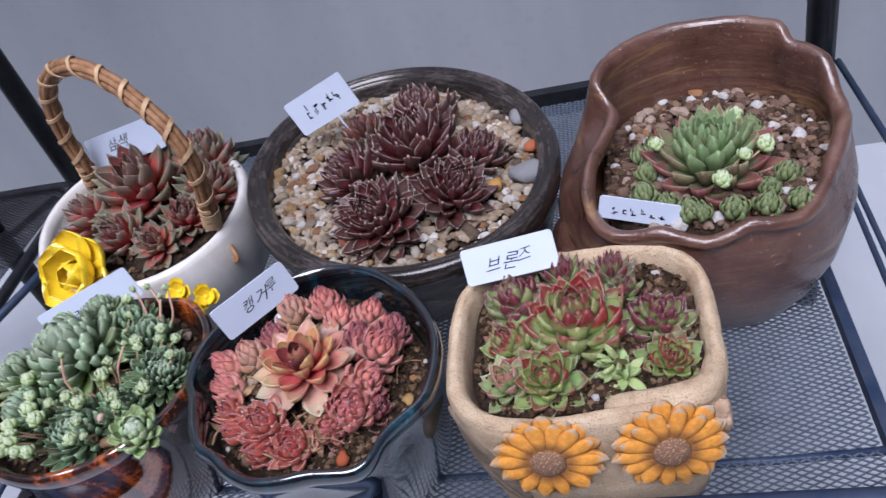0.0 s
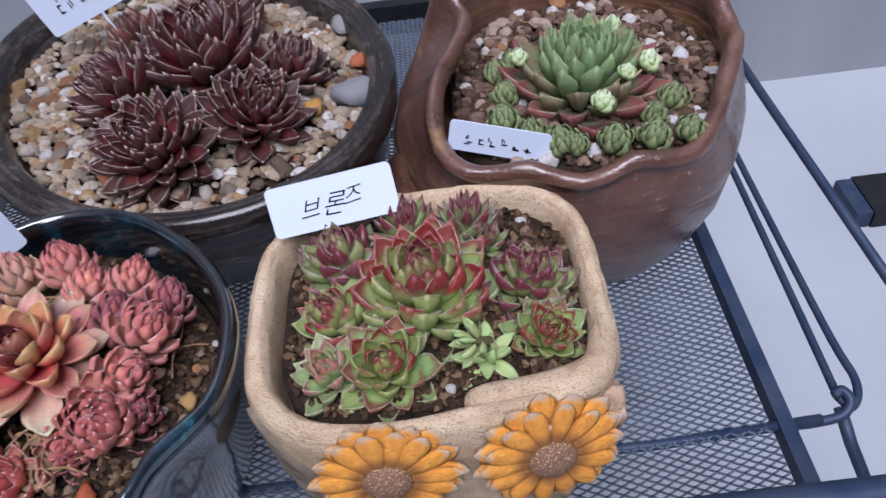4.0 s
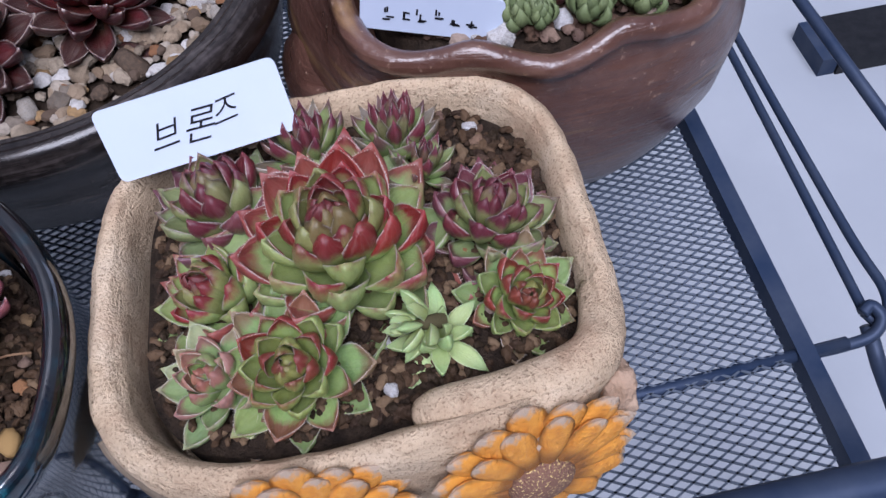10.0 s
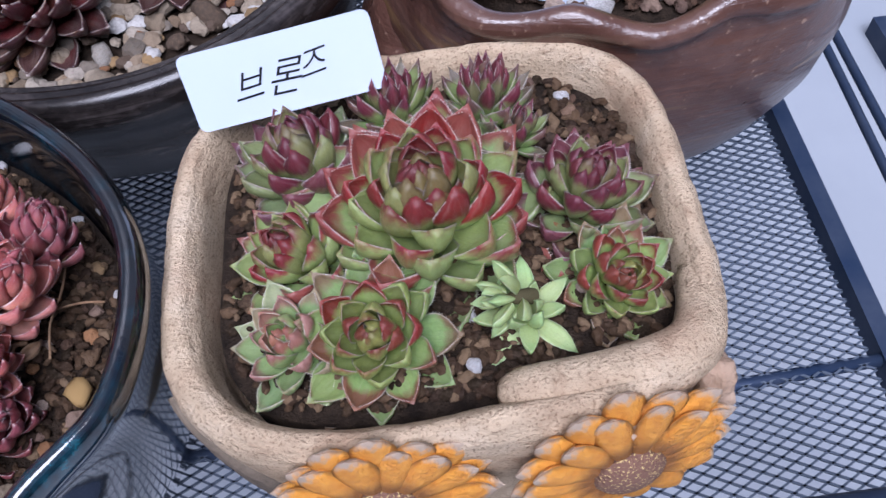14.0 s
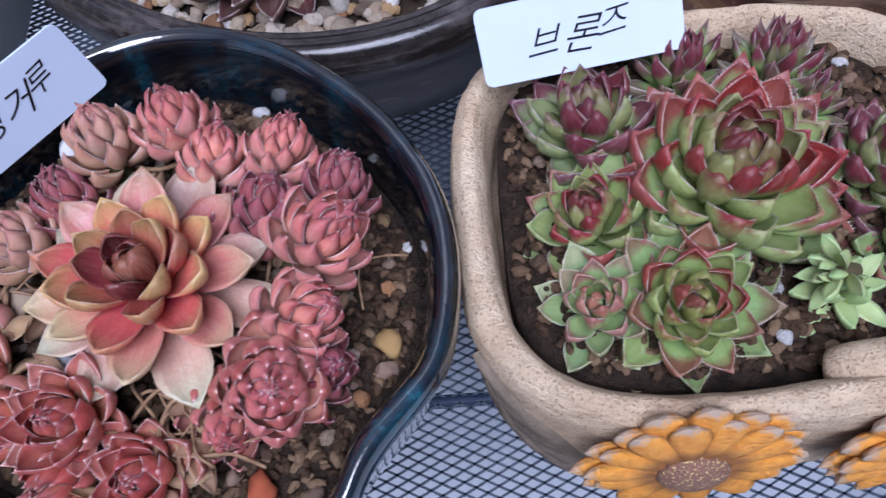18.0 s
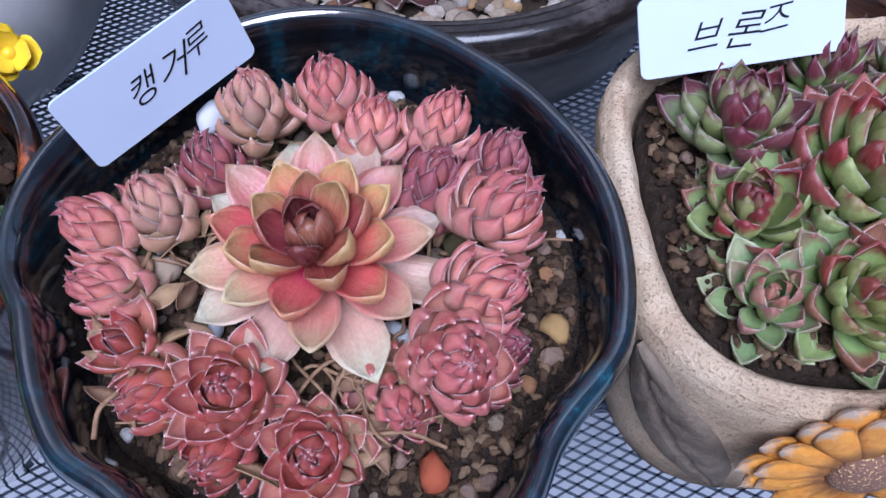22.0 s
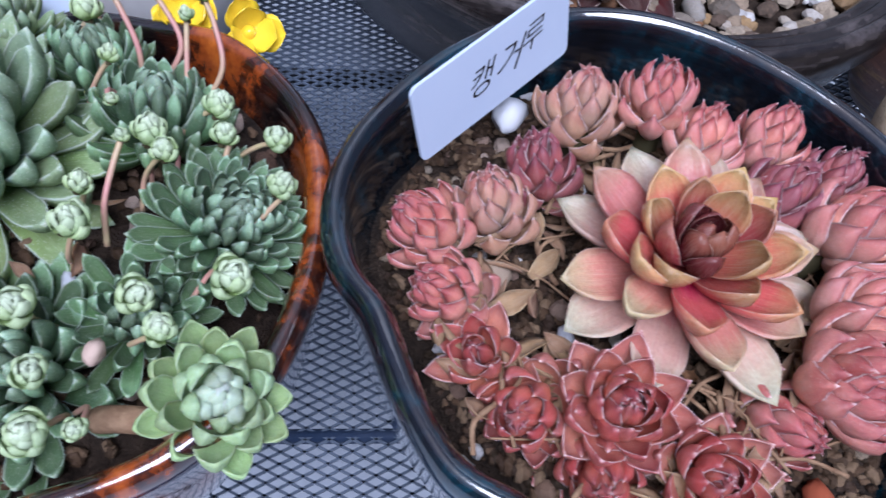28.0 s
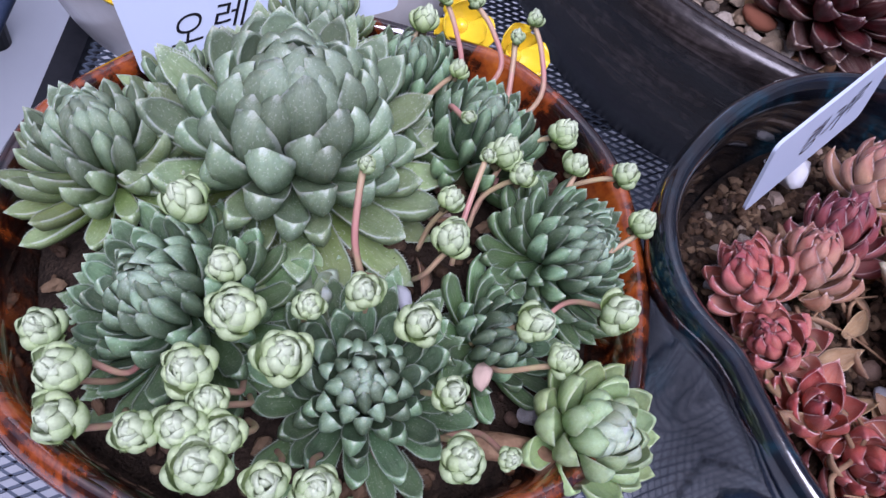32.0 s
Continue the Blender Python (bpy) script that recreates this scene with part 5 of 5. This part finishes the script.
for i, (x, y, r) in enumerate(ODB):
    z = 0.418 + (0.004 if y > 0.3 else 0.0)
    root = (x + (cx - x) * 0.22 + brng.uniform(-0.004, 0.004), y + (cy - y) * 0.22, 0.400)
    bud((x, y, z), r * 0.82e-4, root, BT, G4, (brng.uniform(5, 30), math.degrees(math.atan2(y - cy, x - cx))))
# tall runners at the back
for i, (x, y, z, r, root) in enumerate([(-.264, .325, .424, 26, (-.262, .309, .404)), (-.272, .322, .426, 24, (-.266, .308, .404)), (-.250, .322, .424, 24, (-.252, .304, .402)), (-.254, .318, .421, 22, (-.255, .302, .402)),
                                        (-.288, .262, .434, 20, (-.285, .250, .412)), (-.262, .279, .421, 20, (-.266, .262, .404)), (-.266, .289, .421, 18, (-.268, .300, .410))]):
    bud((x, y, z), r * 1e-4, root, "tiny green bud on a long bent runner", G4, (15, 40 * i), 2, 0.012, 0.0007)

# maroon houseleeks in the dark bowl
MAR_S = shapes((0.38, 0.42, 0.42), 0.13, 0.38, (0.80, 0.72, 0.60), 1.55, 0.62, 0.60, 0.09, fringe=0.022)
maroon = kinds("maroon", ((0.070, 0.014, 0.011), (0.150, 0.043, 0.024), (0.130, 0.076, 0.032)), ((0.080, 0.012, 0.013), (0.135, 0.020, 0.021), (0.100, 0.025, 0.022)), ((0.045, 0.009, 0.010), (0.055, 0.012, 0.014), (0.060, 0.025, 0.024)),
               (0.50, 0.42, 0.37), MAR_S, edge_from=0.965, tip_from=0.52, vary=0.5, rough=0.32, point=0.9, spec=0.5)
mixed = kinds("olive", ((0.06, 0.05, 0.02), (0.09, 0.08, 0.03), (0.10, 0.09, 0.04)), ((0.08, 0.03, 0.02), (0.10, 0.045, 0.03), (0.09, 0.07, 0.04)), ((0.06, 0.015, 0.015), (0.09, 0.02, 0.02), (0.08, 0.06, 0.035)), (0.40, 0.34, 0.30), MAR_S, edge_from=0.95)
G5 = "houseleeks in the dark bowl"
MT = "maroon houseleek rosette with silvery leaf tips"
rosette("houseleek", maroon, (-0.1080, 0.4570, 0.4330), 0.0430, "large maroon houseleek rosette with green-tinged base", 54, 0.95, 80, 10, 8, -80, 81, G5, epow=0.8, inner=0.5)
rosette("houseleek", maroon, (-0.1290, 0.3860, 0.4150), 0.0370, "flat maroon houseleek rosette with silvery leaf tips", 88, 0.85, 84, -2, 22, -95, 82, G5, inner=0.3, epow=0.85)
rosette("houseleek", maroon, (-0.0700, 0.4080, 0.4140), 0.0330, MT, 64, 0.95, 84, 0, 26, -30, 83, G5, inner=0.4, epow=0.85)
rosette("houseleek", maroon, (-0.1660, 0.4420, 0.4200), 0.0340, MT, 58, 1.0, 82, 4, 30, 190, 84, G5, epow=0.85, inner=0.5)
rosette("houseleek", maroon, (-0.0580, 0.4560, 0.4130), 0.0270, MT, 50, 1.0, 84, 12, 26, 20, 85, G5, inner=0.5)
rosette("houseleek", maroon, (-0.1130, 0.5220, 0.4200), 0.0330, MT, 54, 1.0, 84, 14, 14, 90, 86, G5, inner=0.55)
rosette("houseleek", mixed, (-0.1620, 0.5060, 0.4140), 0.0270, "olive and maroon houseleek rosette beside the label", 30, 1.0, 82, 14, 16, 140, 87, G5, inner=0.55)

# green houseleek with round offsets in the brown pot
GR_S = shapes((0.34, 0.36, 0.38), 0.15, 0.28, (0.50, 0.40, 0.25), 1.7, 0.62, 0.68, 0.06, fringe=0.012)
green = kinds("green", ((0.13, 0.21, 0.07), (0.15, 0.24, 0.09), (0.15, 0.21, 0.09)), ((0.14, 0.22, 0.085), (0.16, 0.25, 0.10), (0.16, 0.17, 0.09)), ((0.15, 0.23, 0.10), (0.17, 0.24, 0.11), (0.19, 0.065, 0.06)), (0.34, 0.38, 0.26), GR_S, edge_from=0.965, tip_from=0.60, rough=0.42, vary=0.25)
rosette("houseleek", green, (0.0870, 0.3910, 0.4310), 0.0420, "green houseleek rosette with reddish outer leaf tips", 74, 1.0, 84, 18, 6, -90, 91, inner=0.34, epow=0.8)
for x, y, r in [(.045, .369, 88), (.069, .347, 92), (.094, .339, 96), (.112, .334, 90), (.116, .358, 74), (.128, .370, 86), (.129, .344, 84), (.049, .389, 84), (.047, .408, 80), (.056, .416, 80), (.057, .356, 82), (.119, .410, 84), (.117, .424, 80), (.076, .342, 70)]:
    bud((x, max(y + 0.004, 0.347), 0.4055), r * 0.95e-4, None, "round green offset sitting on the gravel", G6, (8, math.degrees(math.atan2(y - .38, x - .085))), 1)
for x, y, z, r, rt in [(.118, .386, .419, 62, (.104, .386, .408)), (.089, .352, .424, 58, (.088, .368, .41)), (.106, .412, .425, 50, (.098, .40, .41)), (.058, .396, .423, 48, (.07, .392, .408)), (.104, .372, .424, 44, (.096, .376, .41))]:
    bud((x, y, z), r * 1.0e-4, rt, "yellow-green round bud on a short runner", "yellow-green buds in the brown pot", (10, 0), 0)

# red houseleeks in the basket pot
RD_S = shapes((0.46, 0.48, 0.46), 0.13, 0.34, (0.50, 0.40, 0.28), 1.45, 0.60, 0.58, 0.09, fringe=0.016)
redk = kinds("redgrey", ((0.20, 0.035, 0.025), (0.52, 0.06, 0.05), (0.46, 0.08, 0.065)), ((0.14, 0.04, 0.03), (0.42, 0.07, 0.06), (0.30, 0.09, 0.07)), ((0.09, 0.04, 0.035), (0.14, 0.11, 0.08), (0.14, 0.15, 0.10)), (0.42, 0.36, 0.30), RD_S, edge_from=0.97, tip_from=0.58, blend=0.3, point=0.4)
G7 = "houseleeks in the basket pot"
RT = "red houseleek rosette with grey-green leaf tips"
rosette("houseleek", redk, (-0.340, 0.462, 0.4350), 0.0560, "large red houseleek rosette with grey-green tips", 40, 0.85, 82, 6, 14, -90, 101, G7, epow=0.8)
rosette("houseleek", redk, (-0.390, 0.448, 0.4170), 0.0320, RT, 30, 0.95, 82, 14, 24, 190, 102, G7)
rosette("houseleek", redk, (-0.292, 0.503, 0.4290), 0.0360, RT, 50, 1.15, 84, 16, 16, 40, 103, G7, inner=0.6)
rosette("houseleek", redk, (-0.284, 0.424, 0.4140), 0.0260, RT, 34, 0.95, 82, 14, 20, -30, 104, G7)
rosette("houseleek", redk, (-0.305, 0.398, 0.4090), 0.0240, RT, 32, 0.9, 82, 10, 24, -90, 105, G7)
rosette("houseleek", redk, (-0.345, 0.412, 0.4130), 0.0300, RT, 30, 0.95, 80, 14, 24, -110, 106, G7, inner=0.6)
rosette("houseleek", redk, (-0.276, 0.466, 0.4180), 0.0290, RT, 44, 1.1, 84, 18, 20, 10, 107, G7, inner=0.6)


# ---- gravel ----
def pebble_mesh(name, seed, mat, flat_=0.75):
    bm = bmesh.new()
    bmesh.ops.create_icosphere(bm, subdivisions=2, radius=1.0)
    off = Vector((seed * 3.1, seed * 1.7, seed * 5.3))
    for v in bm.verts:
        k = 1 + 0.55 * noise.noise(v.co * 0.9 + off) + 0.22 * noise.noise(v.co * 2.3 + off)
        v.co = Vector((v.co.x * 1.15, v.co.y * 0.9, v.co.z * flat_)) * k
    me = bpy.data.meshes.new(name)
    bm.to_mesh(me), bm.free()
    me.materials.append(mat)
    if seed % 4 == 0:
        me.polygons.foreach_set("use_smooth", [True] * len(me.polygons))
    return me


PALE = [pebble_mesh(f"pale_pebble_{i}", i + 1, PALE_PEBBLE) for i in range(8)]
DARK = [pebble_mesh(f"brown_pebble_{i}", i + 21, DARK_PEBBLE) for i in range(8)]


def gravel(bed, centre, radius, z, count, size, meshes, seed, grit=0, grit_mat=None, grit_size=0.0014, where=None, dome=0.0):
    """Pebbles as parts of a bed, and finer grit between them as one mesh."""
    rng = random.Random(seed)
    cells, made, tries = {}, 0, 0
    while made < count and tries < count * 40:
        tries += 1
        a, s = rng.uniform(0, math.tau), math.sqrt(rng.uniform(0, 1))
        rr = float(np.interp(math.degrees(a) % 360, np.degrees(TH), radius, period=360)) * s
        x, y = centre[0] + rr * math.cos(a), centre[1] + rr * math.sin(a)
        r = size * rng.choice((0.55, 0.7, 0.85, 1.0, 1.0, 1.25)) * rng.uniform(0.85, 1.15)
        if where and not where(x, y):
            continue
        key = (int(x / size / 1.5), int(y / size / 1.5))
        near = [q for dx in (-1, 0, 1) for dy in (-1, 0, 1) for q in cells.get((key[0] + dx, key[1] + dy), ())]
        if any((x - q[0]) ** 2 + (y - q[1]) ** 2 < (0.78 * (r + q[2])) ** 2 for q in near) and tries < count * 36:
            continue
        cells.setdefault(key, []).append((x, y, r))
        m = Matrix.Translation((x, y, z + dome * (1 - s * s) + r * rng.uniform(0.2, 0.6))) @ Euler((rng.uniform(-0.5, 0.5), rng.uniform(-0.5, 0.5), rng.uniform(0, 6.3))).to_matrix().to_4x4() @ Matrix.Diagonal((r, r, r, 1))
        part("pebble", rng.choice(meshes), bed, bed.matrix_basis.inverted() @ m)
        made += 1
    if grit:
        base = [tuple(v.co) for v in meshes[0].vertices]
        fc = [tuple(p.vertices) for p in meshes[0].polygons]
        base = np.array(base)
        verts, faces = [], []
        for i in range(grit):
            a, s = rng.uniform(0, math.tau), math.sqrt(rng.uniform(0, 1))
            rr = float(np.interp(math.degrees(a) % 360, np.degrees(TH), radius, period=360)) * s
            r = grit_size * rng.uniform(0.6, 1.6)
            t = rng.uniform(0, 6.3)
            c_, s_ = math.cos(t), math.sin(t)
            p = base * r
            q = np.stack([p[:, 0] * c_ - p[:, 1] * s_ + centre[0] + rr * math.cos(a), p[:, 0] * s_ + p[:, 1] * c_ + centre[1] + rr * math.sin(a), p[:, 2] + z + dome * (1 - s * s) + r * 0.3], 1)
            o = len(verts)
            verts += [tuple(v) for v in q]
            faces += [tuple(k + o for k in f) for f in fc]
        g = part("grit", mesh_from("grit", verts, faces, grit_mat, False), bed)
        tagged(g, "fine grit between the pebbles", kind="stuff")


beds = {}
for ob in scene.objects:
    if ob.name.startswith(("gravel_bed", "potting_soil")):
        beds[ob["label"]] = ob
bed_dark = beds["bed of grit in the dark bowl"]
bed_sack = beds["bed of brown grit in the sack pot"]
bed_blue = beds["dark potting soil with grit in the blue bowl"]
bed_clay = beds["dark potting soil with grit in the clay planter"]
bed_amber = beds["dark potting soil in the amber bowl"]
bed_basket = beds["dark potting soil in the basket pot"]
clear = lambda x, y: (x + 0.113) ** 2 + (y - 0.465) ** 2 > 0.045 ** 2
gravel(bed_dark, BL, bl_r - 0.021, 0.3815, 300, 0.0044, PALE, 11, 2000, PALE_GRIT, 0.0023, clear, 0.003)
gravel(bed_sack, BW, bw_r - 0.012, 0.3975, 280, 0.0036, DARK, 12, 1500, DARK_GRIT, 0.0018, lambda x, y: (x - 0.085) ** 2 + (y - 0.385) ** 2 > 0.02 ** 2, 0.004)
gravel(bed_blue, KA, ka_r - 0.0135, 0.391, 220, 0.0019, DARK + DARK + DARK + PALE, 13, 3200, CRUMB, 0.0011, None, 0.008)
gravel(bed_clay, (BR[0] + 0.002, BR[1] + 0.002), br_r - 0.014, 0.3895, 90, 0.0017, DARK, 14, 2200, CRUMB, 0.0012, None, 0.004)
gravel(bed_amber, OD, od_r - 0.0130, 0.388, 60, 0.0024, DARK, 15, 500, CRUMB, 0.0012, None, 0.008)
gravel(bed_basket, BK, bk_r * 0.97 - 0.011, 0.388, 50, 0.003, DARK, 16, 300, CRUMB, 0.0018, None, 0.006)


def stone(name, at, r, col, label, sq=(1, 1, 0.7), seed=3):
    mat = plain(name + "_" + label.split()[0], tuple(0.75 * c for c in col), col, 250, 0.75, 0, 0.4, 0.001)
    me = pebble_mesh(name, seed, mat, sq[2])
    me.polygons.foreach_set("use_smooth", [True] * len(me.polygons))
    ob = tagged(new(name, me), label, "stone")
    ob.matrix_basis = Matrix.Translation(at) @ Matrix.Rotation(seed, 4, "Z") @ Matrix.Diagonal((r * sq[0], r * sq[1], r, 1))


stone("stone", (-0.028, 0.437, 0.389), 0.0118, (0.22, 0.225, 0.24), "grey rounded stone lying on the gravel", seed=3)
stone("stone", (-0.038, 0.512, 0.388), 0.0075, (0.24, 0.24, 0.245), "grey angular stone lying on the gravel", seed=8)
stone("stone", (-0.051, 0.428, 0.388), 0.0058, (0.44, 0.24, 0.07), "ochre stone lying on the gravel", seed=5)
stone("stone", (-0.027, 0.470, 0.388), 0.0056, (0.34, 0.11, 0.05), "rust-red stone lying on the gravel", seed=7)
stone("stone", (-0.155, 0.389, 0.387), 0.0052, (0.32, 0.12, 0.07), "rust-red stone lying on the gravel", seed=9)
stone("stone", (-0.116, 0.207, 0.396), 0.0038, (0.36, 0.09, 0.04), "terracotta pebble beside the houseleeks", seed=11)
stone("stone", (-0.086, 0.240, 0.396), 0.0034, (0.36, 0.23, 0.09), "ochre pebble beside the houseleeks", (0.8, 1.3, 0.7), 13)
stone("stone", (-0.123, 0.2385, 0.400), 0.0032, (0.62, 0.63, 0.66), "white pebble beside the houseleeks", seed=15)
stone("stone", (-0.190, 0.266, 0.401), 0.0034, (0.40, 0.31, 0.23), "brown pebble beside the houseleeks", seed=17)
stone("stone", (-0.182, 0.258, 0.400), 0.0042, (0.38, 0.29, 0.21), "brown pebble beside the houseleeks", seed=19)

stone("stone", (-0.174, 0.304, 0.403), 0.0048, (0.64, 0.65, 0.68), "white pebble beside the plant label", seed=23)
stone("stone", (-0.166, 0.242, 0.400), 0.0026, (0.60, 0.62, 0.66), "white pebble under the large pink houseleek", (0.8, 1.4, 0.7), 25)
stone("stone", (-0.275, 0.256, 0.3975), 0.0024, (0.58, 0.60, 0.64), "white pebble between the green houseleeks", (1.4, 0.8, 0.6), 27)
stone("pellet", (-0.261, 0.234, 0.4105), 0.0022, (0.62, 0.46, 0.37), "pinkish clay pellet lying on a green leaf", (1, 1, 1), 30)

# ---- dry roots and withered leaves in the blue bowl ----
rrng = random.Random(77)
for i in range(75):
    a = rrng.uniform(0, math.tau)
    s = rrng.uniform(0.55, 1.15)
    p = Vector((-0.143 + 0.046 * s * math.cos(a), 0.253 + 0.040 * s * math.sin(a), 0.4005 + rrng.uniform(0, 0.003)))
    d = Vector((rrng.uniform(-1, 1), rrng.uniform(-1, 1), 0)).normalized() * rrng.uniform(0.006, 0.013)
    pts = bend([p - d, p - d * 0.3 + Vector((rrng.uniform(-1, 1), rrng.uniform(-1, 1), rrng.uniform(0, 1.5))) * 0.002, p + d * 0.4 + Vector((rrng.uniform(-1, 1), rrng.uniform(-1, 1), 0.5)) * 0.002, p + d], 4)
    solid("dry_root", tube(pts, rrng.uniform(0.00025, 0.0007), 6), STRAW, "thin dry brown root lying on the soil", "root", smooth=True, group="dry roots")
WITHER = leaf_mat("withered", (0.16, 0.09, 0.05), (0.29, 0.18, 0.10), (0.22, 0.13, 0.07), (0.34, 0.23, 0.13), rough=0.85)
dry = [leaf_mesh(f"withered_{i}", WITHER, 0.5, 0.04, 0.5 * (-1) ** i, 0.9 - 0.7 * i, 0.5, 1.3, 0.4, 6, 4, 0.05) for i in range(3)]
for i in range(110):
    a = rrng.uniform(0, math.tau)
    s = rrng.uniform(0.60, 1.12)
    c = Vector((-0.143 + 0.047 * s * math.cos(a), 0.253 + 0.042 * s * math.sin(a), 0.4015))
    L = rrng.uniform(0.006, 0.012)
    ob = tagged(new("withered_leaf", dry[i % 3]), "withered brown leaf lying on the soil", "leaf", "withered leaves")
    ob.matrix_basis = Matrix.Translation(c) @ Euler((rrng.uniform(-0.3, 0.7), rrng.uniform(-0.9, 0.9), rrng.uniform(0, 6.3))).to_matrix().to_4x4() @ Matrix.Diagonal((L, L, L, 1))
for i, (x, y, z, L) in enumerate([(-.309, .253, .404, .011), (-.273, .275, .403, .012), (-.273, .264, .401, .014), (-.280, .254, .403, .009), (-.098, .263, .405, .014), (-.102, .274, .405, .013), (-.107, .248, .403, .013),
                                  (-.116, .236, .403, .012), (-.177, .265, .404, .013), (-.101, .259, .407, .010), (-.112, .287, .406, .012), (-.170, .272, .405, .011)]):
    ob = tagged(new("withered_leaf", dry[i % 3]), "curled papery brown leaf below the rosettes", "leaf", "withered leaves")
    ob.matrix_basis = Matrix.Translation((x, y, z)) @ Euler((rrng.uniform(-0.2, 0.8), rrng.uniform(-0.8, 0.8), rrng.uniform(0, 6.3))).to_matrix().to_4x4() @ Matrix.Diagonal((0.7 * L, 0.7 * L, 0.7 * L, 1))
solid("root_stub", tube(bend([(-0.262, 0.2245, 0.3985), (-0.256, 0.2235, 0.4015), (-0.249, 0.223, 0.4005), (-0.245, 0.222, 0.398)], 6), 0.0028, 10), STRAW, "thick brown root stub in the amber bowl", "root", smooth=True)


def strokes(count, x0, x1, y0, y1, seed):
    """Short bars that stand for handwriting that cannot be read."""
    rng = random.Random(seed)
    out = []
    for k in range(count):
        a, w = x0 + (x1 - x0) * k / count, (x1 - x0) / count
        for j in range(4):
            x, y = a + w * rng.uniform(0.05, 0.45), y0 + (y1 - y0) * rng.uniform(0.0, 0.7)
            if j % 2:
                out.append((x, y, x + w * rng.uniform(0.35, 0.5), y + 0.035))
            else:
                out.append((x, y, x + 0.013, y + (y1 - y0) * rng.uniform(0.25, 0.45)))
    return out


# ---- white plant labels ----
def label_card(tl, tr, bl, text, label, bars=(), size=0.3, at=(0.3, 0.38), stake=0.0, peg=0.6):
    tl, tr, bl = Vector(tl), Vector(tr), Vector(bl)
    ex = (tr - tl).normalized()
    ey = (tl - bl) - ex * (tl - bl).dot(ex)
    w, h = (tr - tl).length, ey.length
    ey.normalize()
    ez = ex.cross(ey)
    base = tl - ey * h
    m = Matrix(((ex.x, ey.x, ez.x, base.x), (ex.y, ey.y, ez.y, base.y), (ex.z, ey.z, ez.z, base.z), (0, 0, 0, 1)))
    r = 0.0022
    ring = []
    for cx_, cy_, a0 in ((w - r, h - r, 0), (r, h - r, 90), (r, r, 180), (w - r, r, 270)):
        ring += [(cx_ + r * math.cos(radians(a0 + 18 * k)), cy_ + r * math.sin(radians(a0 + 18 * k))) for k in range(6)]
    ring = [(x, y + 0.0) for x, y in ring]
    t = tagged(new("plant_label"), label, "label", "plant labels")
    t.empty_display_size = 0.003
    t.matrix_basis = m
    part("card", mesh_from("card", *loft([[(x, y, -0.0004) for x, y in ring], [(x, y, 0.0004) for x, y in ring]]), CARD, False), t)
    if stake:
        part("stake", mesh_from("stake", *box(w * peg, w * peg + 0.0016, -stake, 0.001, -0.0003, 0.0003), CARD, False), t)
    for k, sign in enumerate(text):
        c = bpy.data.curves.new("writing", "FONT")
        c.body, c.size, c.shear, c.offset = sign, h * size * (1.0, 1.08, 0.92)[k % 3], 0.45, -0.004 * h * size
        tmp = bpy.data.objects.new("writing_text", c)
        scene.collection.objects.link(tmp)
        me = bpy.data.meshes.new_from_object(tmp.evaluated_get(bpy.context.evaluated_depsgraph_get()))
        bpy.data.objects.remove(tmp)
        me.name = "writing"
        me.materials.clear()
        me.materials.append(INK)
        part("writing", me, t, Matrix.Translation((w * at[0] + k * 0.98 * h * size, h * (at[1] + (0.0, 0.02, 0.09)[k % 3]), 0.00055)) @ Matrix.Rotation(radians((3, -2, 6)[k % 3]), 4, "Z"), "black handwritten letter")
    for x0, y0, x1, y1 in bars:
        part("writing_bar", mesh_from("writing_bar", *box(w * x0, w * x1, h * y0, h * y1, 0.0005, 0.00065), INK, False), t)
    return t


label_card((-0.0590, 0.3200, 0.4235), (-0.0060, 0.3222, 0.4298), (-0.0590, 0.3080, 0.4060), "브론즈", "white plastic plant label with black handwriting in the clay planter", size=0.46, at=(0.22, 0.26), stake=0)
label_card((-0.2011, 0.2834, 0.4322), (-0.1640, 0.3165, 0.4375), (-0.1995, 0.2804, 0.4095), "캥거루", "white plastic plant label with black handwriting in the blue bowl", size=0.40, at=(0.30, 0.36), stake=0)
label_card((-0.222, 0.520, 0.429), (-0.167, 0.520, 0.450), (-0.216, 0.515, 0.400), "", "white plastic plant label with black handwriting in the dark bowl", strokes(5, 0.22, 0.86, 0.30, 0.76, 4), stake=0.012)
label_card((-0.389, 0.495, 0.4440), (-0.3185, 0.495, 0.4560), (-0.389, 0.487, 0.418), "삼색", "white plastic plant label with black handwriting in the basket pot", size=0.40, at=(0.26, 0.45), stake=0.02)
label_card((-0.3475, 0.3150, 0.4180), (-0.2875, 0.3420, 0.4290), (-0.3435, 0.3100, 0.3960), "오렌", "white plastic plant label with black handwriting in the amber bowl", size=0.42, at=(0.12, 0.22), stake=0.004)
label_card((0.0213, 0.3590, 0.4195), (0.0655, 0.3480, 0.4120), (0.0200, 0.3570, 0.4045), "", "white plastic plant label with black handwriting leaning inside the brown pot", strokes(6, 0.14, 0.86, 0.26, 0.60, 6))
